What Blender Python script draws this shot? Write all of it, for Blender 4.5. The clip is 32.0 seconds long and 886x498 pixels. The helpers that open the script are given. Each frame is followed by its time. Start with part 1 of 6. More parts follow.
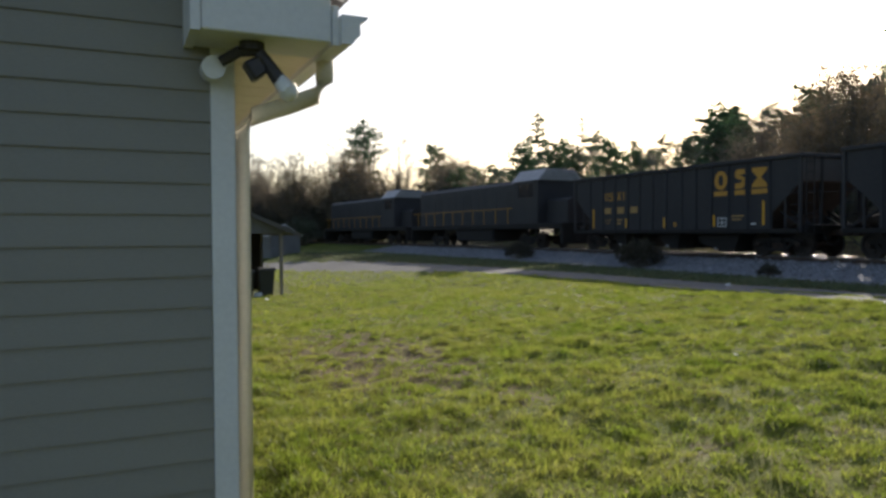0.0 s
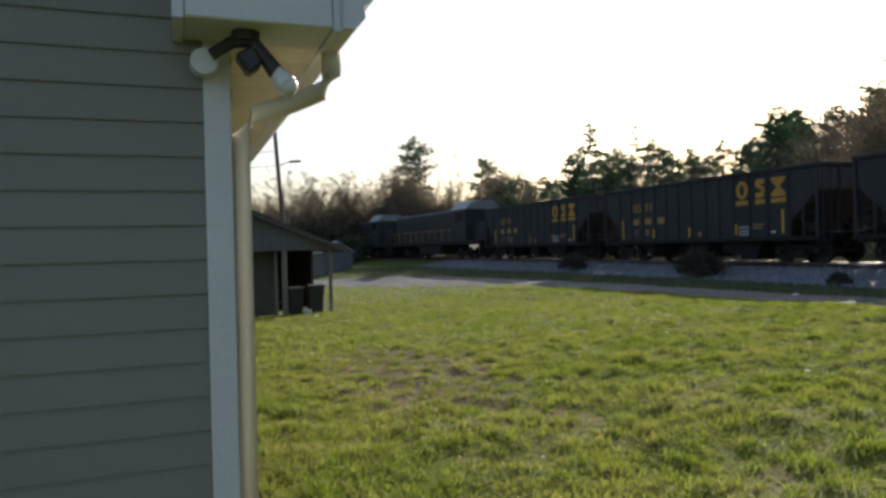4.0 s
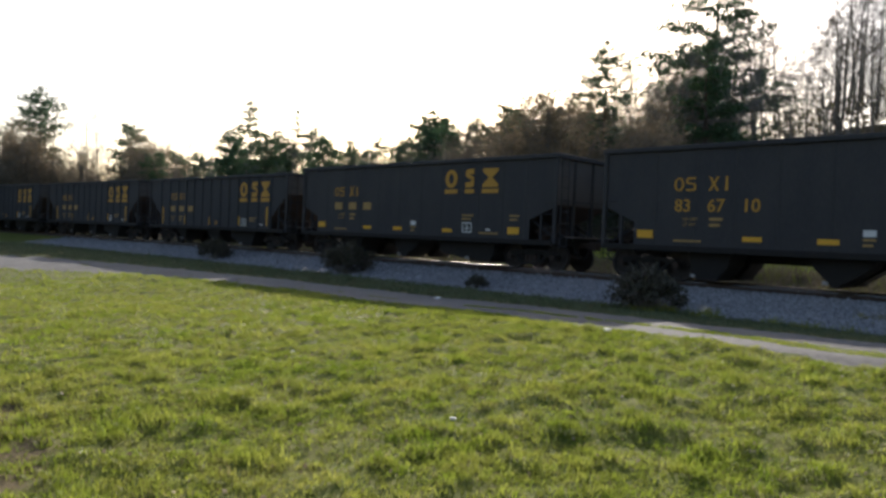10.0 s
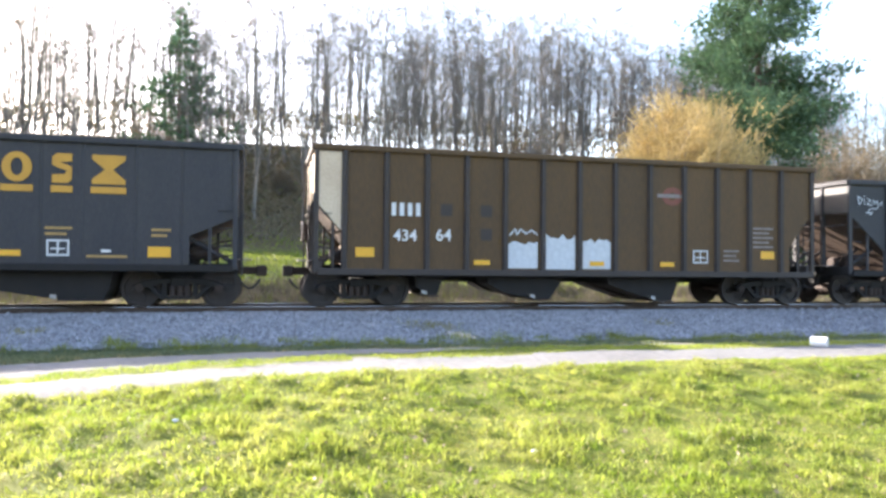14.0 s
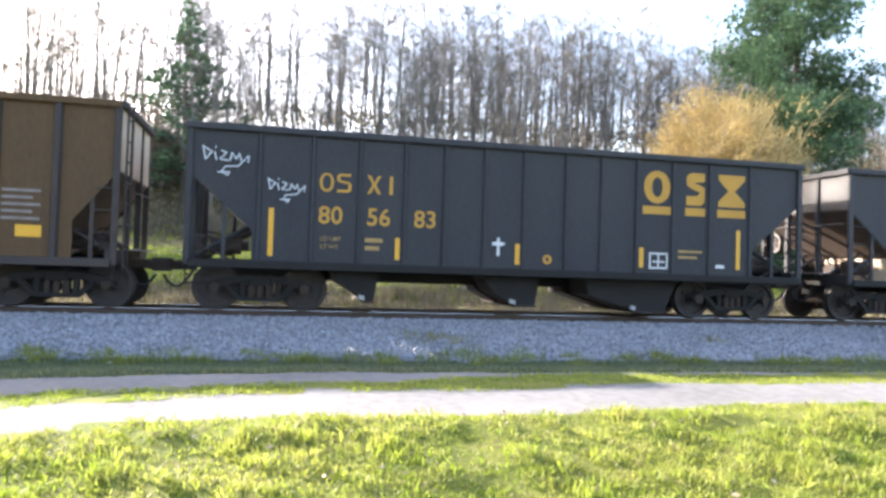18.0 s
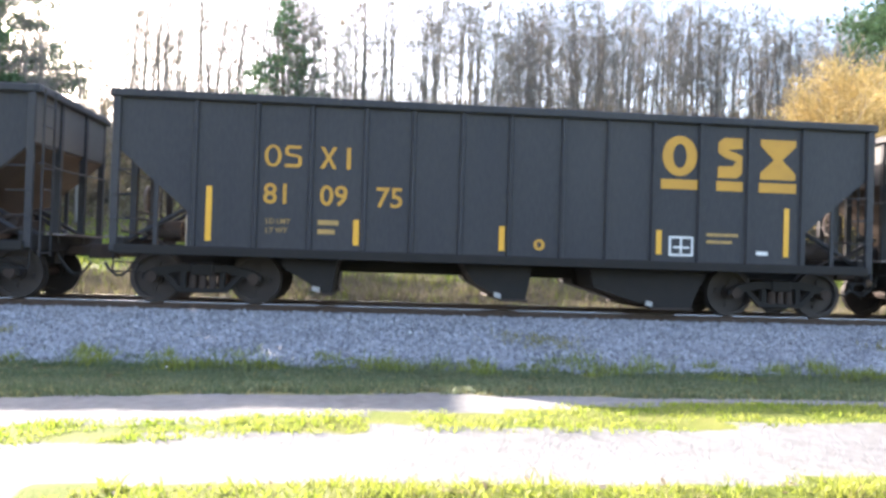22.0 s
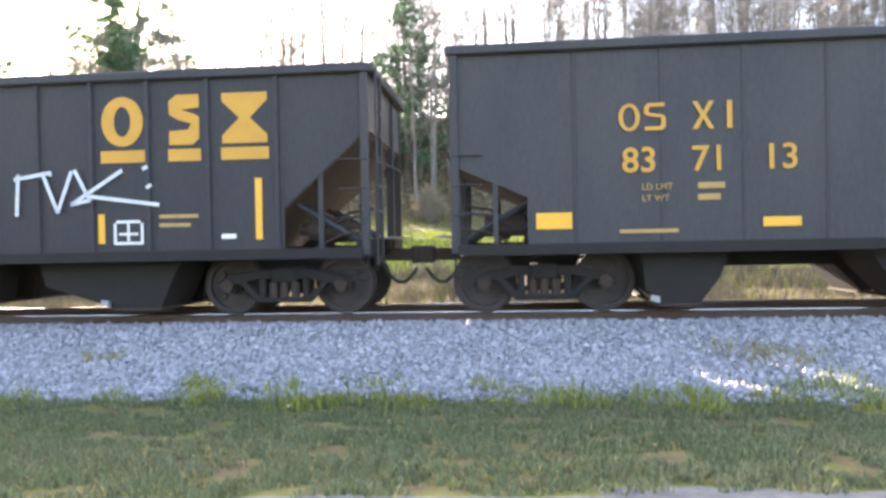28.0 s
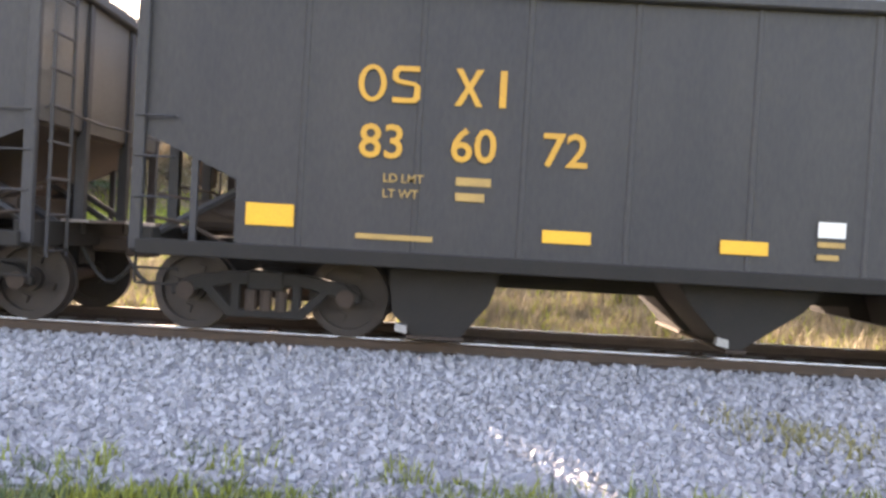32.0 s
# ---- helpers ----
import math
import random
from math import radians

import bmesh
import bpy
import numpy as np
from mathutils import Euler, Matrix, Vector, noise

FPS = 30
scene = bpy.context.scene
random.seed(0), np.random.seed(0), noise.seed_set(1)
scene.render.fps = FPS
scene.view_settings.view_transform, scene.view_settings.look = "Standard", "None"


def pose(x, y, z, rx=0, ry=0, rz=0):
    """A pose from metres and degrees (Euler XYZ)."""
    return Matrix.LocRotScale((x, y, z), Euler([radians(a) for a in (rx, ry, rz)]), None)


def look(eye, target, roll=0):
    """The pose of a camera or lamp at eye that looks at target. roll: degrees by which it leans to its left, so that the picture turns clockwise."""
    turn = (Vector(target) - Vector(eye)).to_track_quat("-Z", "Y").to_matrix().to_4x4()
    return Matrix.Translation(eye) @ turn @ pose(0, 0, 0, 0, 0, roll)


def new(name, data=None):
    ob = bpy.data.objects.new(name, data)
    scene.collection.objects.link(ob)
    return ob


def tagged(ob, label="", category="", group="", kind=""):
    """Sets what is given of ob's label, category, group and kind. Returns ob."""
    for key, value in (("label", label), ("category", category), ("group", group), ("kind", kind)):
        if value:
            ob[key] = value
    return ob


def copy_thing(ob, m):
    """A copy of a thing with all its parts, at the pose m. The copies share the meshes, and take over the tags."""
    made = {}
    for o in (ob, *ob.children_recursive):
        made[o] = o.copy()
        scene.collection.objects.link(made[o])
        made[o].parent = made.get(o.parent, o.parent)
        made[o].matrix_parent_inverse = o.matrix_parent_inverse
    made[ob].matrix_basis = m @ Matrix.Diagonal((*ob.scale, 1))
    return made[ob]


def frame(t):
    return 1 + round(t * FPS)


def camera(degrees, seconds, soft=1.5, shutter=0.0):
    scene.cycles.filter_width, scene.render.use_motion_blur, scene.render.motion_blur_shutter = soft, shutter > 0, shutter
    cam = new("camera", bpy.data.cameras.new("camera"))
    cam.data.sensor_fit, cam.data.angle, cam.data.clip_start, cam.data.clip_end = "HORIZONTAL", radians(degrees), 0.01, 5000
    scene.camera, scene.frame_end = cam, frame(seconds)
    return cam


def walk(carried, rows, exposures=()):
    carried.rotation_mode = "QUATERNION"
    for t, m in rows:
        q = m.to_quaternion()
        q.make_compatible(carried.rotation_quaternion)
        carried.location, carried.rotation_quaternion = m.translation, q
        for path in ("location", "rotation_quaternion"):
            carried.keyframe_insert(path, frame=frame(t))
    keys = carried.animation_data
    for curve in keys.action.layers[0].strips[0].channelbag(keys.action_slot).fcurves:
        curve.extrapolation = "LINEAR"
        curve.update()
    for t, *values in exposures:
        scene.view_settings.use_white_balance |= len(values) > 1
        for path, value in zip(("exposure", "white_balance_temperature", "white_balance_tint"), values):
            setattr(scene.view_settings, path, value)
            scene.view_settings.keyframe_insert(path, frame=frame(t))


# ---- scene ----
cam = camera(64.0, 32.0, 3.0)
PATH = [
    (0, (-22.724, 2.014, 0.941), (-21.966, 3.865, 0.895), -0.3),
    (1, (-22.647, 1.976, 0.943), (-21.964, 3.856, 0.967), -1.6),
    (2, (-22.655, 2.01, 0.946), (-21.925, 3.872, 0.97), -1.3),
    (4.5, (-22.29, 2.422, 0.904), (-21.688, 4.329, 0.889), -1.4),
    (5, (-22.133, 2.508, 0.909), (-21.379, 4.36, 0.847), -1.2),
    (5.5, (-22.002, 2.849, 0.967), (-21.143, 4.653, 0.872), -0.4),
    (6, (-21.88, 3.115, 0.888), (-21.023, 4.92, 0.797), -2.0),
    (6.5, (-21.615, 3.453, 0.908), (-20.796, 5.277, 0.847), -1.8),
    (7, (-21.414, 3.795, 0.965), (-20.605, 5.622, 0.867), -0.6),
    (7.5, (-21.252, 4.143, 0.986), (-20.385, 5.933, 0.781), -0.7),
    (8, (-21.036, 4.298, 0.876), (-20.207, 6.117, 0.814), -0.3),
    (8.5, (-20.72, 4.499, 0.95), (-19.89, 6.308, 0.749), 0.1),
    (9, (-20.553, 4.745, 0.978), (-19.631, 6.518, 0.886), 0.2),
    (9.5, (-20.422, 4.729, 0.948), (-19.376, 6.432, 0.864), 1.3),
    (10, (-20.387, 4.63, 1.006), (-18.975, 6.046, 0.971), 2.4),
    (10.5, (-20.215, 4.715, 0.95), (-18.487, 5.723, 0.972), 1.1),
    (11, (-19.954, 4.818, 1.049), (-18.015, 5.312, 1.044), 1.7),
    (11.5, (-19.77, 4.684, 0.993), (-17.771, 4.75, 0.952), 0.5),
    (12, (-19.92, 4.675, 1.028), (-17.924, 4.56, 0.967), 0.2),
    (12.5, (-19.691, 4.519, 1.017), (-17.711, 4.243, 0.956), 1.1),
    (13, (-19.465, 4.555, 0.999), (-17.51, 4.132, 0.974), 0.7),
    (13.5, (-19.208, 4.374, 1.128), (-17.266, 3.894, 1.149), 0.1),
    (15.5, (-17.48, 3.674, 0.796), (-15.525, 3.268, 0.906), 1.8),
    (16, (-17.067, 3.413, 0.856), (-15.118, 2.97, 0.93), 1.6),
    (16.5, (-16.893, 3.544, 0.904), (-15.009, 2.874, 0.865), 3.2),
    (17, (-16.519, 3.39, 0.911), (-14.594, 2.849, 0.919), 2.2),
    (17.5, (-16.279, 3.373, 0.883), (-14.329, 2.93, 0.877), 3.8),
    (18, (-15.99, 3.312, 0.953), (-14.038, 2.881, 1.011), 1.8),
    (18.5, (-15.801, 3.321, 0.98), (-13.864, 2.83, 1.061), 1.4),
    (19, (-15.528, 3.198, 0.987), (-13.558, 2.85, 0.99), 3.2),
    (19.5, (-15.276, 3.083, 0.963), (-13.301, 2.793, 0.84), 2.1),
    (20, (-14.974, 3.102, 0.969), (-12.996, 2.831, 0.856), 2.6),
    (20.5, (-14.738, 3.067, 1.004), (-12.753, 2.825, 0.958), 3.0),
    (21, (-14.461, 2.986, 0.974), (-12.465, 2.87, 0.927), 3.5),
    (21.5, (-14.304, 2.971, 0.946), (-12.313, 2.784, 0.912), 1.2),
    (22, (-14.099, 3.037, 0.945), (-12.106, 2.873, 0.971), 1.8),
    (22.5, (-13.957, 3.03, 1.056), (-11.96, 2.921, 1.034), 3.0),
    (23, (-14.09, 2.961, 0.929), (-12.092, 2.891, 0.965), 1.6),
    (23.5, (-14.023, 3.027, 1.052), (-12.028, 2.889, 1.086), 2.4),
    (24, (-14.058, 3.048, 1.036), (-12.077, 2.772, 1.047), 2.0),
    (24.5, (-13.955, 3.057, 1.076), (-11.997, 2.654, 1.013), 1.6),
    (25, (-13.717, 3.02, 0.926), (-11.756, 2.627, 0.927), 3.3),
    (25.5, (-13.29, 2.963, 0.972), (-11.305, 2.725, 0.918), 3.6),
    (27.5, (-11.938, 3.597, 1.026), (-9.965, 3.898, 0.909), 1.9),
    (28, (-11.645, 3.517, 1.04), (-9.654, 3.709, 1.026), -1.1),
    (28.5, (-11.29, 3.444, 1.029), (-9.29, 3.463, 1.036), 1.2),
    (29, (-10.866, 3.433, 1.016), (-8.884, 3.167, 1.062), 2.5),
    (29.5, (-10.594, 3.405, 1.068), (-8.607, 3.163, 0.999), 2.0),
    (30, (-10.218, 3.428, 1.117), (-8.224, 3.243, 1.204), 3.6),
    (30.5, (-9.811, 3.308, 1.161), (-7.811, 3.335, 1.183), 2.5),
    (31, (-9.58, 3.445, 1.144), (-7.583, 3.331, 1.128), 1.4),
    (31.5, (-9.249, 3.471, 1.134), (-7.249, 3.45, 1.135), 1.4),
    (32, (-8.904, 3.576, 1.206), (-6.905, 3.603, 1.171), 3.2),
]
EXPOSURE = [(0, 0.35, 6500, 12), (2, 0.2, 6500, 12), (4.5, 0.35, 6500, 12), (9.3, 0.45, 6500, 12), (10.5, 0.75, 6500, 14), (12, 2.55, 6500, 16), (13.5, 2.65, 6500, 16), (19, 2.7, 6500, 17), (22, 2.85, 6600, 17), (25, 2.85, 6600, 17), (28, 3.38, 7100, 20), (32, 3.5, 8400, 25)]
walk(cam, [(t, look(eye, target, roll)) for t, eye, target, roll in PATH], EXPOSURE)

# ---- sun, sky, exposure ----
SUN_AZ = 48.0      # degrees from +y towards +x
SUN_EL = 21.7
sun = new("sun", bpy.data.lights.new("sun", "SUN"))
sun.data.energy, sun.data.angle, sun.data.color = 4.9, radians(0.55), (1.0, 0.93, 0.82)
_d = Vector((math.sin(radians(SUN_AZ)) * math.cos(radians(SUN_EL)), math.cos(radians(SUN_AZ)) * math.cos(radians(SUN_EL)), math.sin(radians(SUN_EL))))
sun.matrix_world = look(_d * 100, (0, 0, 0))
world = bpy.data.worlds.new("world")
scene.world = world
world.use_nodes = True
_bg = world.node_tree.nodes["Background"]
_sky = world.node_tree.nodes.new("ShaderNodeTexSky")
_sky.sky_type, _sky.sun_disc = "NISHITA", False
_sky.sun_elevation, _sky.sun_rotation = radians(SUN_EL), radians(SUN_AZ)
_sky.dust_density, _sky.air_density, _sky.altitude = 3.0, 1.0, 200
world.node_tree.links.new(_sky.outputs[0], _bg.inputs[0])
_bg.inputs[1].default_value = 0.13


# ---- materials ----
def mat(name, base, rough=0.7, metal=0.0, var=None, scale=4.0, fine=40.0, bump=0.0, bscale=60.0, spread=0.5, rand=0.0, spec=0.5, stretch=None, trans=0.0, island=0.0):
    """A procedural surface: base colour broken up at two scales towards var, with bump."""
    m = bpy.data.materials.new(name)
    m.use_nodes = True
    nt = m.node_tree
    n, l = nt.nodes, nt.links
    b = n["Principled BSDF"]
    b.inputs["Roughness"].default_value, b.inputs["Metallic"].default_value = rough, metal
    b.inputs["Specular IOR Level"].default_value = spec
    co = n.new("ShaderNodeTexCoord")
    out = co.outputs["Object"]
    if stretch:
        mp = n.new("ShaderNodeMapping")
        mp.inputs["Scale"].default_value = stretch
        l.new(out, mp.inputs["Vector"])
        out = mp.outputs["Vector"]
    var = var or tuple(c * 0.6 for c in base)
    n1, n2 = n.new("ShaderNodeTexNoise"), n.new("ShaderNodeTexNoise")
    for k, s, d in ((n1, scale, 4), (n2, fine, 3)):
        k.inputs["Scale"].default_value, k.inputs["Detail"].default_value = s, d
        l.new(out, k.inputs["Vector"])
    mx = n.new("ShaderNodeMath")
    mx.operation = "ADD"
    l.new(n1.outputs["Fac"], mx.inputs[0])
    l.new(n2.outputs["Fac"], mx.inputs[1])
    rg = n.new("ShaderNodeMapRange")
    rg.inputs["From Min"].default_value, rg.inputs["From Max"].default_value = 1.0 - spread * 0.5, 1.0 + spread * 0.5
    l.new(mx.outputs[0], rg.inputs["Value"])
    mix = n.new("ShaderNodeMix")
    mix.data_type = "RGBA"
    mix.inputs[6].default_value, mix.inputs[7].default_value = (*base, 1), (*var, 1)
    l.new(rg.outputs[0], mix.inputs[0])
    col = mix.outputs[2]
    if rand or island:
        hs = n.new("ShaderNodeHueSaturation")
        src = n.new("ShaderNodeNewGeometry").outputs["Random Per Island"] if island else n.new("ShaderNodeObjectInfo").outputs["Random"]
        r2 = n.new("ShaderNodeMapRange")
        k = island or rand
        r2.inputs["To Min"].default_value, r2.inputs["To Max"].default_value = 1 - k, 1 + k
        l.new(src, r2.inputs["Value"])
        l.new(r2.outputs[0], hs.inputs["Value"])
        l.new(col, hs.inputs["Color"])
        col = hs.outputs[0]
    l.new(col, b.inputs["Base Color"])
    if bump:
        nb = n.new("ShaderNodeTexNoise")
        nb.inputs["Scale"].default_value, nb.inputs["Detail"].default_value = bscale, 4
        l.new(out, nb.inputs["Vector"])
        bp = n.new("ShaderNodeBump")
        bp.inputs["Strength"].default_value, bp.inputs["Distance"].default_value = 0.6, bump
        l.new(nb.outputs["Fac"], bp.inputs["Height"])
        l.new(bp.outputs[0], b.inputs["Normal"])
    if trans:
        tr = n.new("ShaderNodeBsdfTranslucent")
        l.new(col, tr.inputs["Color"])
        ms = n.new("ShaderNodeMixShader")
        ms.inputs[0].default_value = trans
        o = n["Material Output"]
        l.new(b.outputs[0], ms.inputs[1])
        l.new(tr.outputs[0], ms.inputs[2])
        l.new(ms.outputs[0], o.inputs["Surface"])
    return m


M_BLACK = mat("weathered black steel", (0.017, 0.018, 0.024), 0.6, 0, (0.039, 0.037, 0.038), 1.2, 30, 0.002, 90, 0.8, rand=0.12, spec=0.4, stretch=(1, 1, 0.35))
M_BLACK2 = mat("dusty black steel", (0.016, 0.0175, 0.024), 0.62, 0, (0.037, 0.036, 0.038), 0.9, 24, 0.002, 80, 0.8, rand=0.12, spec=0.4, stretch=(1, 1, 0.3))
M_BROWN = mat("faded brown steel", (0.104, 0.055, 0.017), 0.75, 0, (0.055, 0.032, 0.013), 1.0, 18, 0.002, 70, 0.8, rand=0.08, stretch=(1, 1, 0.3))
M_RIB = mat("dark ribs", (0.026, 0.021, 0.02), 0.7, 0, (0.05, 0.036, 0.028), 1.5, 25, 0.001, 70, 0.7)
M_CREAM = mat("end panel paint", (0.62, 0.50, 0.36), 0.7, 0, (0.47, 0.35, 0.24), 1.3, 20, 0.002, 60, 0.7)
M_ENDP = mat("weathered end panel", (0.078, 0.076, 0.074), 0.5, 0, (0.05, 0.047, 0.045), 1.6, 20, 0.002, 60, 0.7)
M_SLOPE = mat("rusty slope sheet", (0.10, 0.066, 0.046), 0.75, 0, (0.05, 0.034, 0.026), 2, 30, 0.003, 60, 0.8)
M_GRIME = mat("grimy steel", (0.007, 0.0065, 0.0062), 0.85, 0, (0.016, 0.013, 0.011), 3, 40, 0.003, 60, 0.8)
M_RUSTY = mat("rusty iron", (0.024, 0.017, 0.014), 0.8, 0, (0.05, 0.03, 0.021), 3, 40, 0.003, 60, 0.8)
M_WHEEL = mat("wheel steel", (0.02, 0.017, 0.016), 0.6, 0.3, (0.04, 0.03, 0.026), 5, 40, 0.002, 60, 0.7)
M_TREAD = mat("polished rail head", (0.45, 0.43, 0.40), 0.22, 1.0, (0.32, 0.29, 0.26), 8, 60, 0, 60, 0.6)
M_RAIL = mat("rail web rust", (0.045, 0.031, 0.024), 0.8, 0.1, (0.08, 0.05, 0.034), 6, 60, 0.002, 80, 0.7)
M_TIE = mat("creosoted tie wood", (0.036, 0.03, 0.026), 0.9, 0, (0.07, 0.058, 0.048), 3, 50, 0.006, 50, 0.8, rand=0.25, stretch=(0.3, 2, 2))
M_YELLOW = mat("yellow lettering paint", (0.55, 0.285, 0.03), 0.65, 0, (0.38, 0.19, 0.03), 3, 40, 0, 60, 0.8)
M_REFL = mat("yellow reflective tape", (0.72, 0.37, 0.016), 0.4, 0, (0.60, 0.30, 0.016), 3, 40, 0, 60, 0.6)
M_DULLY = mat("faded yellow stencil", (0.42, 0.26, 0.08), 0.7, 0, (0.25, 0.16, 0.06), 6, 60, 0, 60, 0.8)
M_WHITE = mat("white paint", (0.72, 0.72, 0.70), 0.6, 0, (0.5, 0.5, 0.5), 4, 50, 0, 60, 0.7)
M_SPRAY = mat("sprayed white paint", (0.62, 0.64, 0.66), 0.7, 0, (0.38, 0.4, 0.42), 9, 60, 0, 60, 0.9)
M_GREYP = mat("grey patch paint", (0.26, 0.23, 0.22), 0.7, 0, (0.14, 0.11, 0.09), 5, 40, 0, 60, 0.8)
M_RED = mat("faded red emblem", (0.22, 0.06, 0.04), 0.7, 0, (0.14, 0.06, 0.04), 5, 40, 0, 60, 0.8)
M_SIDING_G = mat("cream vinyl siding", (0.255, 0.245, 0.215), 0.55, 0, (0.222, 0.212, 0.187), 1.5, 60, 0.001, 150, 0.6, stretch=(1, 1, 3), rand=0.03)
M_TRIM = mat("white vinyl trim", (0.72, 0.72, 0.72), 0.45, 0, (0.64, 0.64, 0.64), 1.5, 40, 0, 60, 0.6)
M_SOFFIT = mat("ivory soffit", (0.70, 0.64, 0.50), 0.6, 0, (0.62, 0.56, 0.44), 1.5, 40, 0, 60, 0.6)
M_SHINGLE = mat("asphalt shingle", (0.055, 0.05, 0.05), 0.9, 0, (0.10, 0.09, 0.085), 2, 80, 0.004, 150, 0.8, rand=0.2)
M_SHEDW = mat("grey shed siding", (0.16, 0.165, 0.17), 0.8, 0, (0.11, 0.11, 0.115), 1.2, 30, 0.002, 60, 0.7)
M_SHEDIN = mat("dark interior boards", (0.115, 0.108, 0.098), 0.85, 0, (0.075, 0.07, 0.063), 2, 30, 0.003, 50, 0.7)
M_POSTW = mat("weathered post wood", (0.28, 0.25, 0.21), 0.85, 0, (0.18, 0.16, 0.14), 3, 40, 0.003, 60, 0.7, stretch=(4, 4, 0.4))
M_POLE = mat("utility pole wood", (0.13, 0.10, 0.08), 0.9, 0, (0.08, 0.065, 0.055), 3, 40, 0.004, 60, 0.7, stretch=(4, 4, 0.2))
M_BIN = mat("dark plastic", (0.018, 0.022, 0.02), 0.5, 0, (0.03, 0.032, 0.03), 3, 40, 0, 60, 0.6)
M_STEELG = mat("galvanised metal", (0.35, 0.36, 0.37), 0.45, 0.6, (0.25, 0.25, 0.26), 3, 40, 0, 60, 0.6)
M_LAMPB = mat("dark fixture metal", (0.03, 0.028, 0.03), 0.5, 0.2, (0.05, 0.045, 0.05), 3, 40, 0, 60, 0.6)
M_BULB = mat("frosted lamp glass", (0.78, 0.78, 0.76), 0.15, 0, (0.72, 0.72, 0.7), 3, 40, 0, 60, 0.6)
M_GLASS = mat("dark window glass", (0.02, 0.024, 0.03), 0.06, 0, (0.03, 0.034, 0.04), 2, 30, 0, 60, 0.6)
M_MAROON = mat("maroon shutter", (0.07, 0.03, 0.03), 0.6, 0, (0.05, 0.022, 0.022), 2, 30, 0, 60, 0.6)
M_CABLE = mat("grey cable", (0.30, 0.29, 0.27), 0.6)
M_WIRE = mat("black wire", (0.02, 0.02, 0.02), 0.6)
M_BARK = mat("grey bark", (0.215, 0.195, 0.17), 0.9, 0, (0.125, 0.11, 0.095), 3, 30, 0.01, 25, 0.8, rand=0.25, stretch=(3, 3, 0.5))
M_PBARK = mat("pine bark", (0.11, 0.075, 0.055), 0.9, 0, (0.065, 0.048, 0.04), 3, 30, 0.012, 20, 0.8, rand=0.2, stretch=(3, 3, 0.7))
M_NEEDLE = mat("pine needles", (0.085, 0.15, 0.07), 0.75, 0, (0.045, 0.09, 0.045), 0.8, 12, 0, 60, 0.8, island=0.35, trans=0.25)
M_BUD = mat("spring buds", (0.25, 0.20, 0.135), 0.8, 0, (0.18, 0.145, 0.095), 0.6, 10, 0, 60, 0.8, island=0.35, trans=0.3)
M_LEAFG = mat("young green leaves", (0.16, 0.17, 0.05), 0.7, 0, (0.10, 0.12, 0.04), 0.6, 10, 0, 60, 0.8, island=0.35, trans=0.35)
M_GOLD = mat("golden catkins", (0.57, 0.43, 0.18), 0.75, 0, (0.42, 0.30, 0.11), 0.6, 8, 0, 60, 0.8, island=0.3, trans=0.3)
M_OLIVE = mat("dull evergreen leaves", (0.05, 0.065, 0.03), 0.75, 0, (0.03, 0.04, 0.022), 0.8, 12, 0, 60, 0.8, island=0.35, trans=0.2)
M_GRASS = mat("lawn grass", (0.145, 0.225, 0.014), 0.6, 0, (0.32, 0.325, 0.07), 0.8, 5, 0, 60, 0.7, island=0.3, trans=0.55)
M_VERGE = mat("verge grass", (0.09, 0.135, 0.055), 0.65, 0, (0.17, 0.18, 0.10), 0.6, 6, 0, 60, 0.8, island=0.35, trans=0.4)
M_STRAW = mat("dry grass", (0.32, 0.28, 0.12), 0.8, 0, (0.23, 0.21, 0.09), 0.6, 6, 0, 60, 0.8, island=0.3, trans=0.35)
M_WEED = mat("yellow flowered weeds", (0.30, 0.30, 0.05), 0.7, 0, (0.12, 0.17, 0.04), 2, 12, 0, 60, 0.9, island=0.35, trans=0.35)
M_LITTER = mat("dead leaf", (0.46, 0.38, 0.27), 0.7, 0, (0.24, 0.16, 0.09), 3, 30, 0, 60, 0.8, island=0.4, trans=0.2)
M_STONE = mat("crushed ballast stone", (0.31, 0.31, 0.325), 0.85, 0, (0.20, 0.20, 0.215), 3, 40, 0.004, 60, 0.8, island=0.35)
M_DARKHEDGE = mat("dark bramble leaves", (0.04, 0.043, 0.025), 0.8, 0, (0.07, 0.055, 0.035), 1, 12, 0, 60, 0.8, island=0.35, trans=0.15)
M_BANK = mat("dead bank weeds", (0.22, 0.185, 0.12), 0.85, 0, (0.14, 0.12, 0.08), 0.7, 8, 0, 60, 0.9, island=0.35, trans=0.3)
M_TIN = mat("pale sheet metal", (0.40, 0.41, 0.42), 0.6, 0.1, (0.32, 0.32, 0.33), 1.5, 30, 0, 60, 0.6)
M_TRASH = mat("white scrap plastic", (0.8, 0.8, 0.8), 0.5, 0, (0.7, 0.7, 0.7), 4, 40)


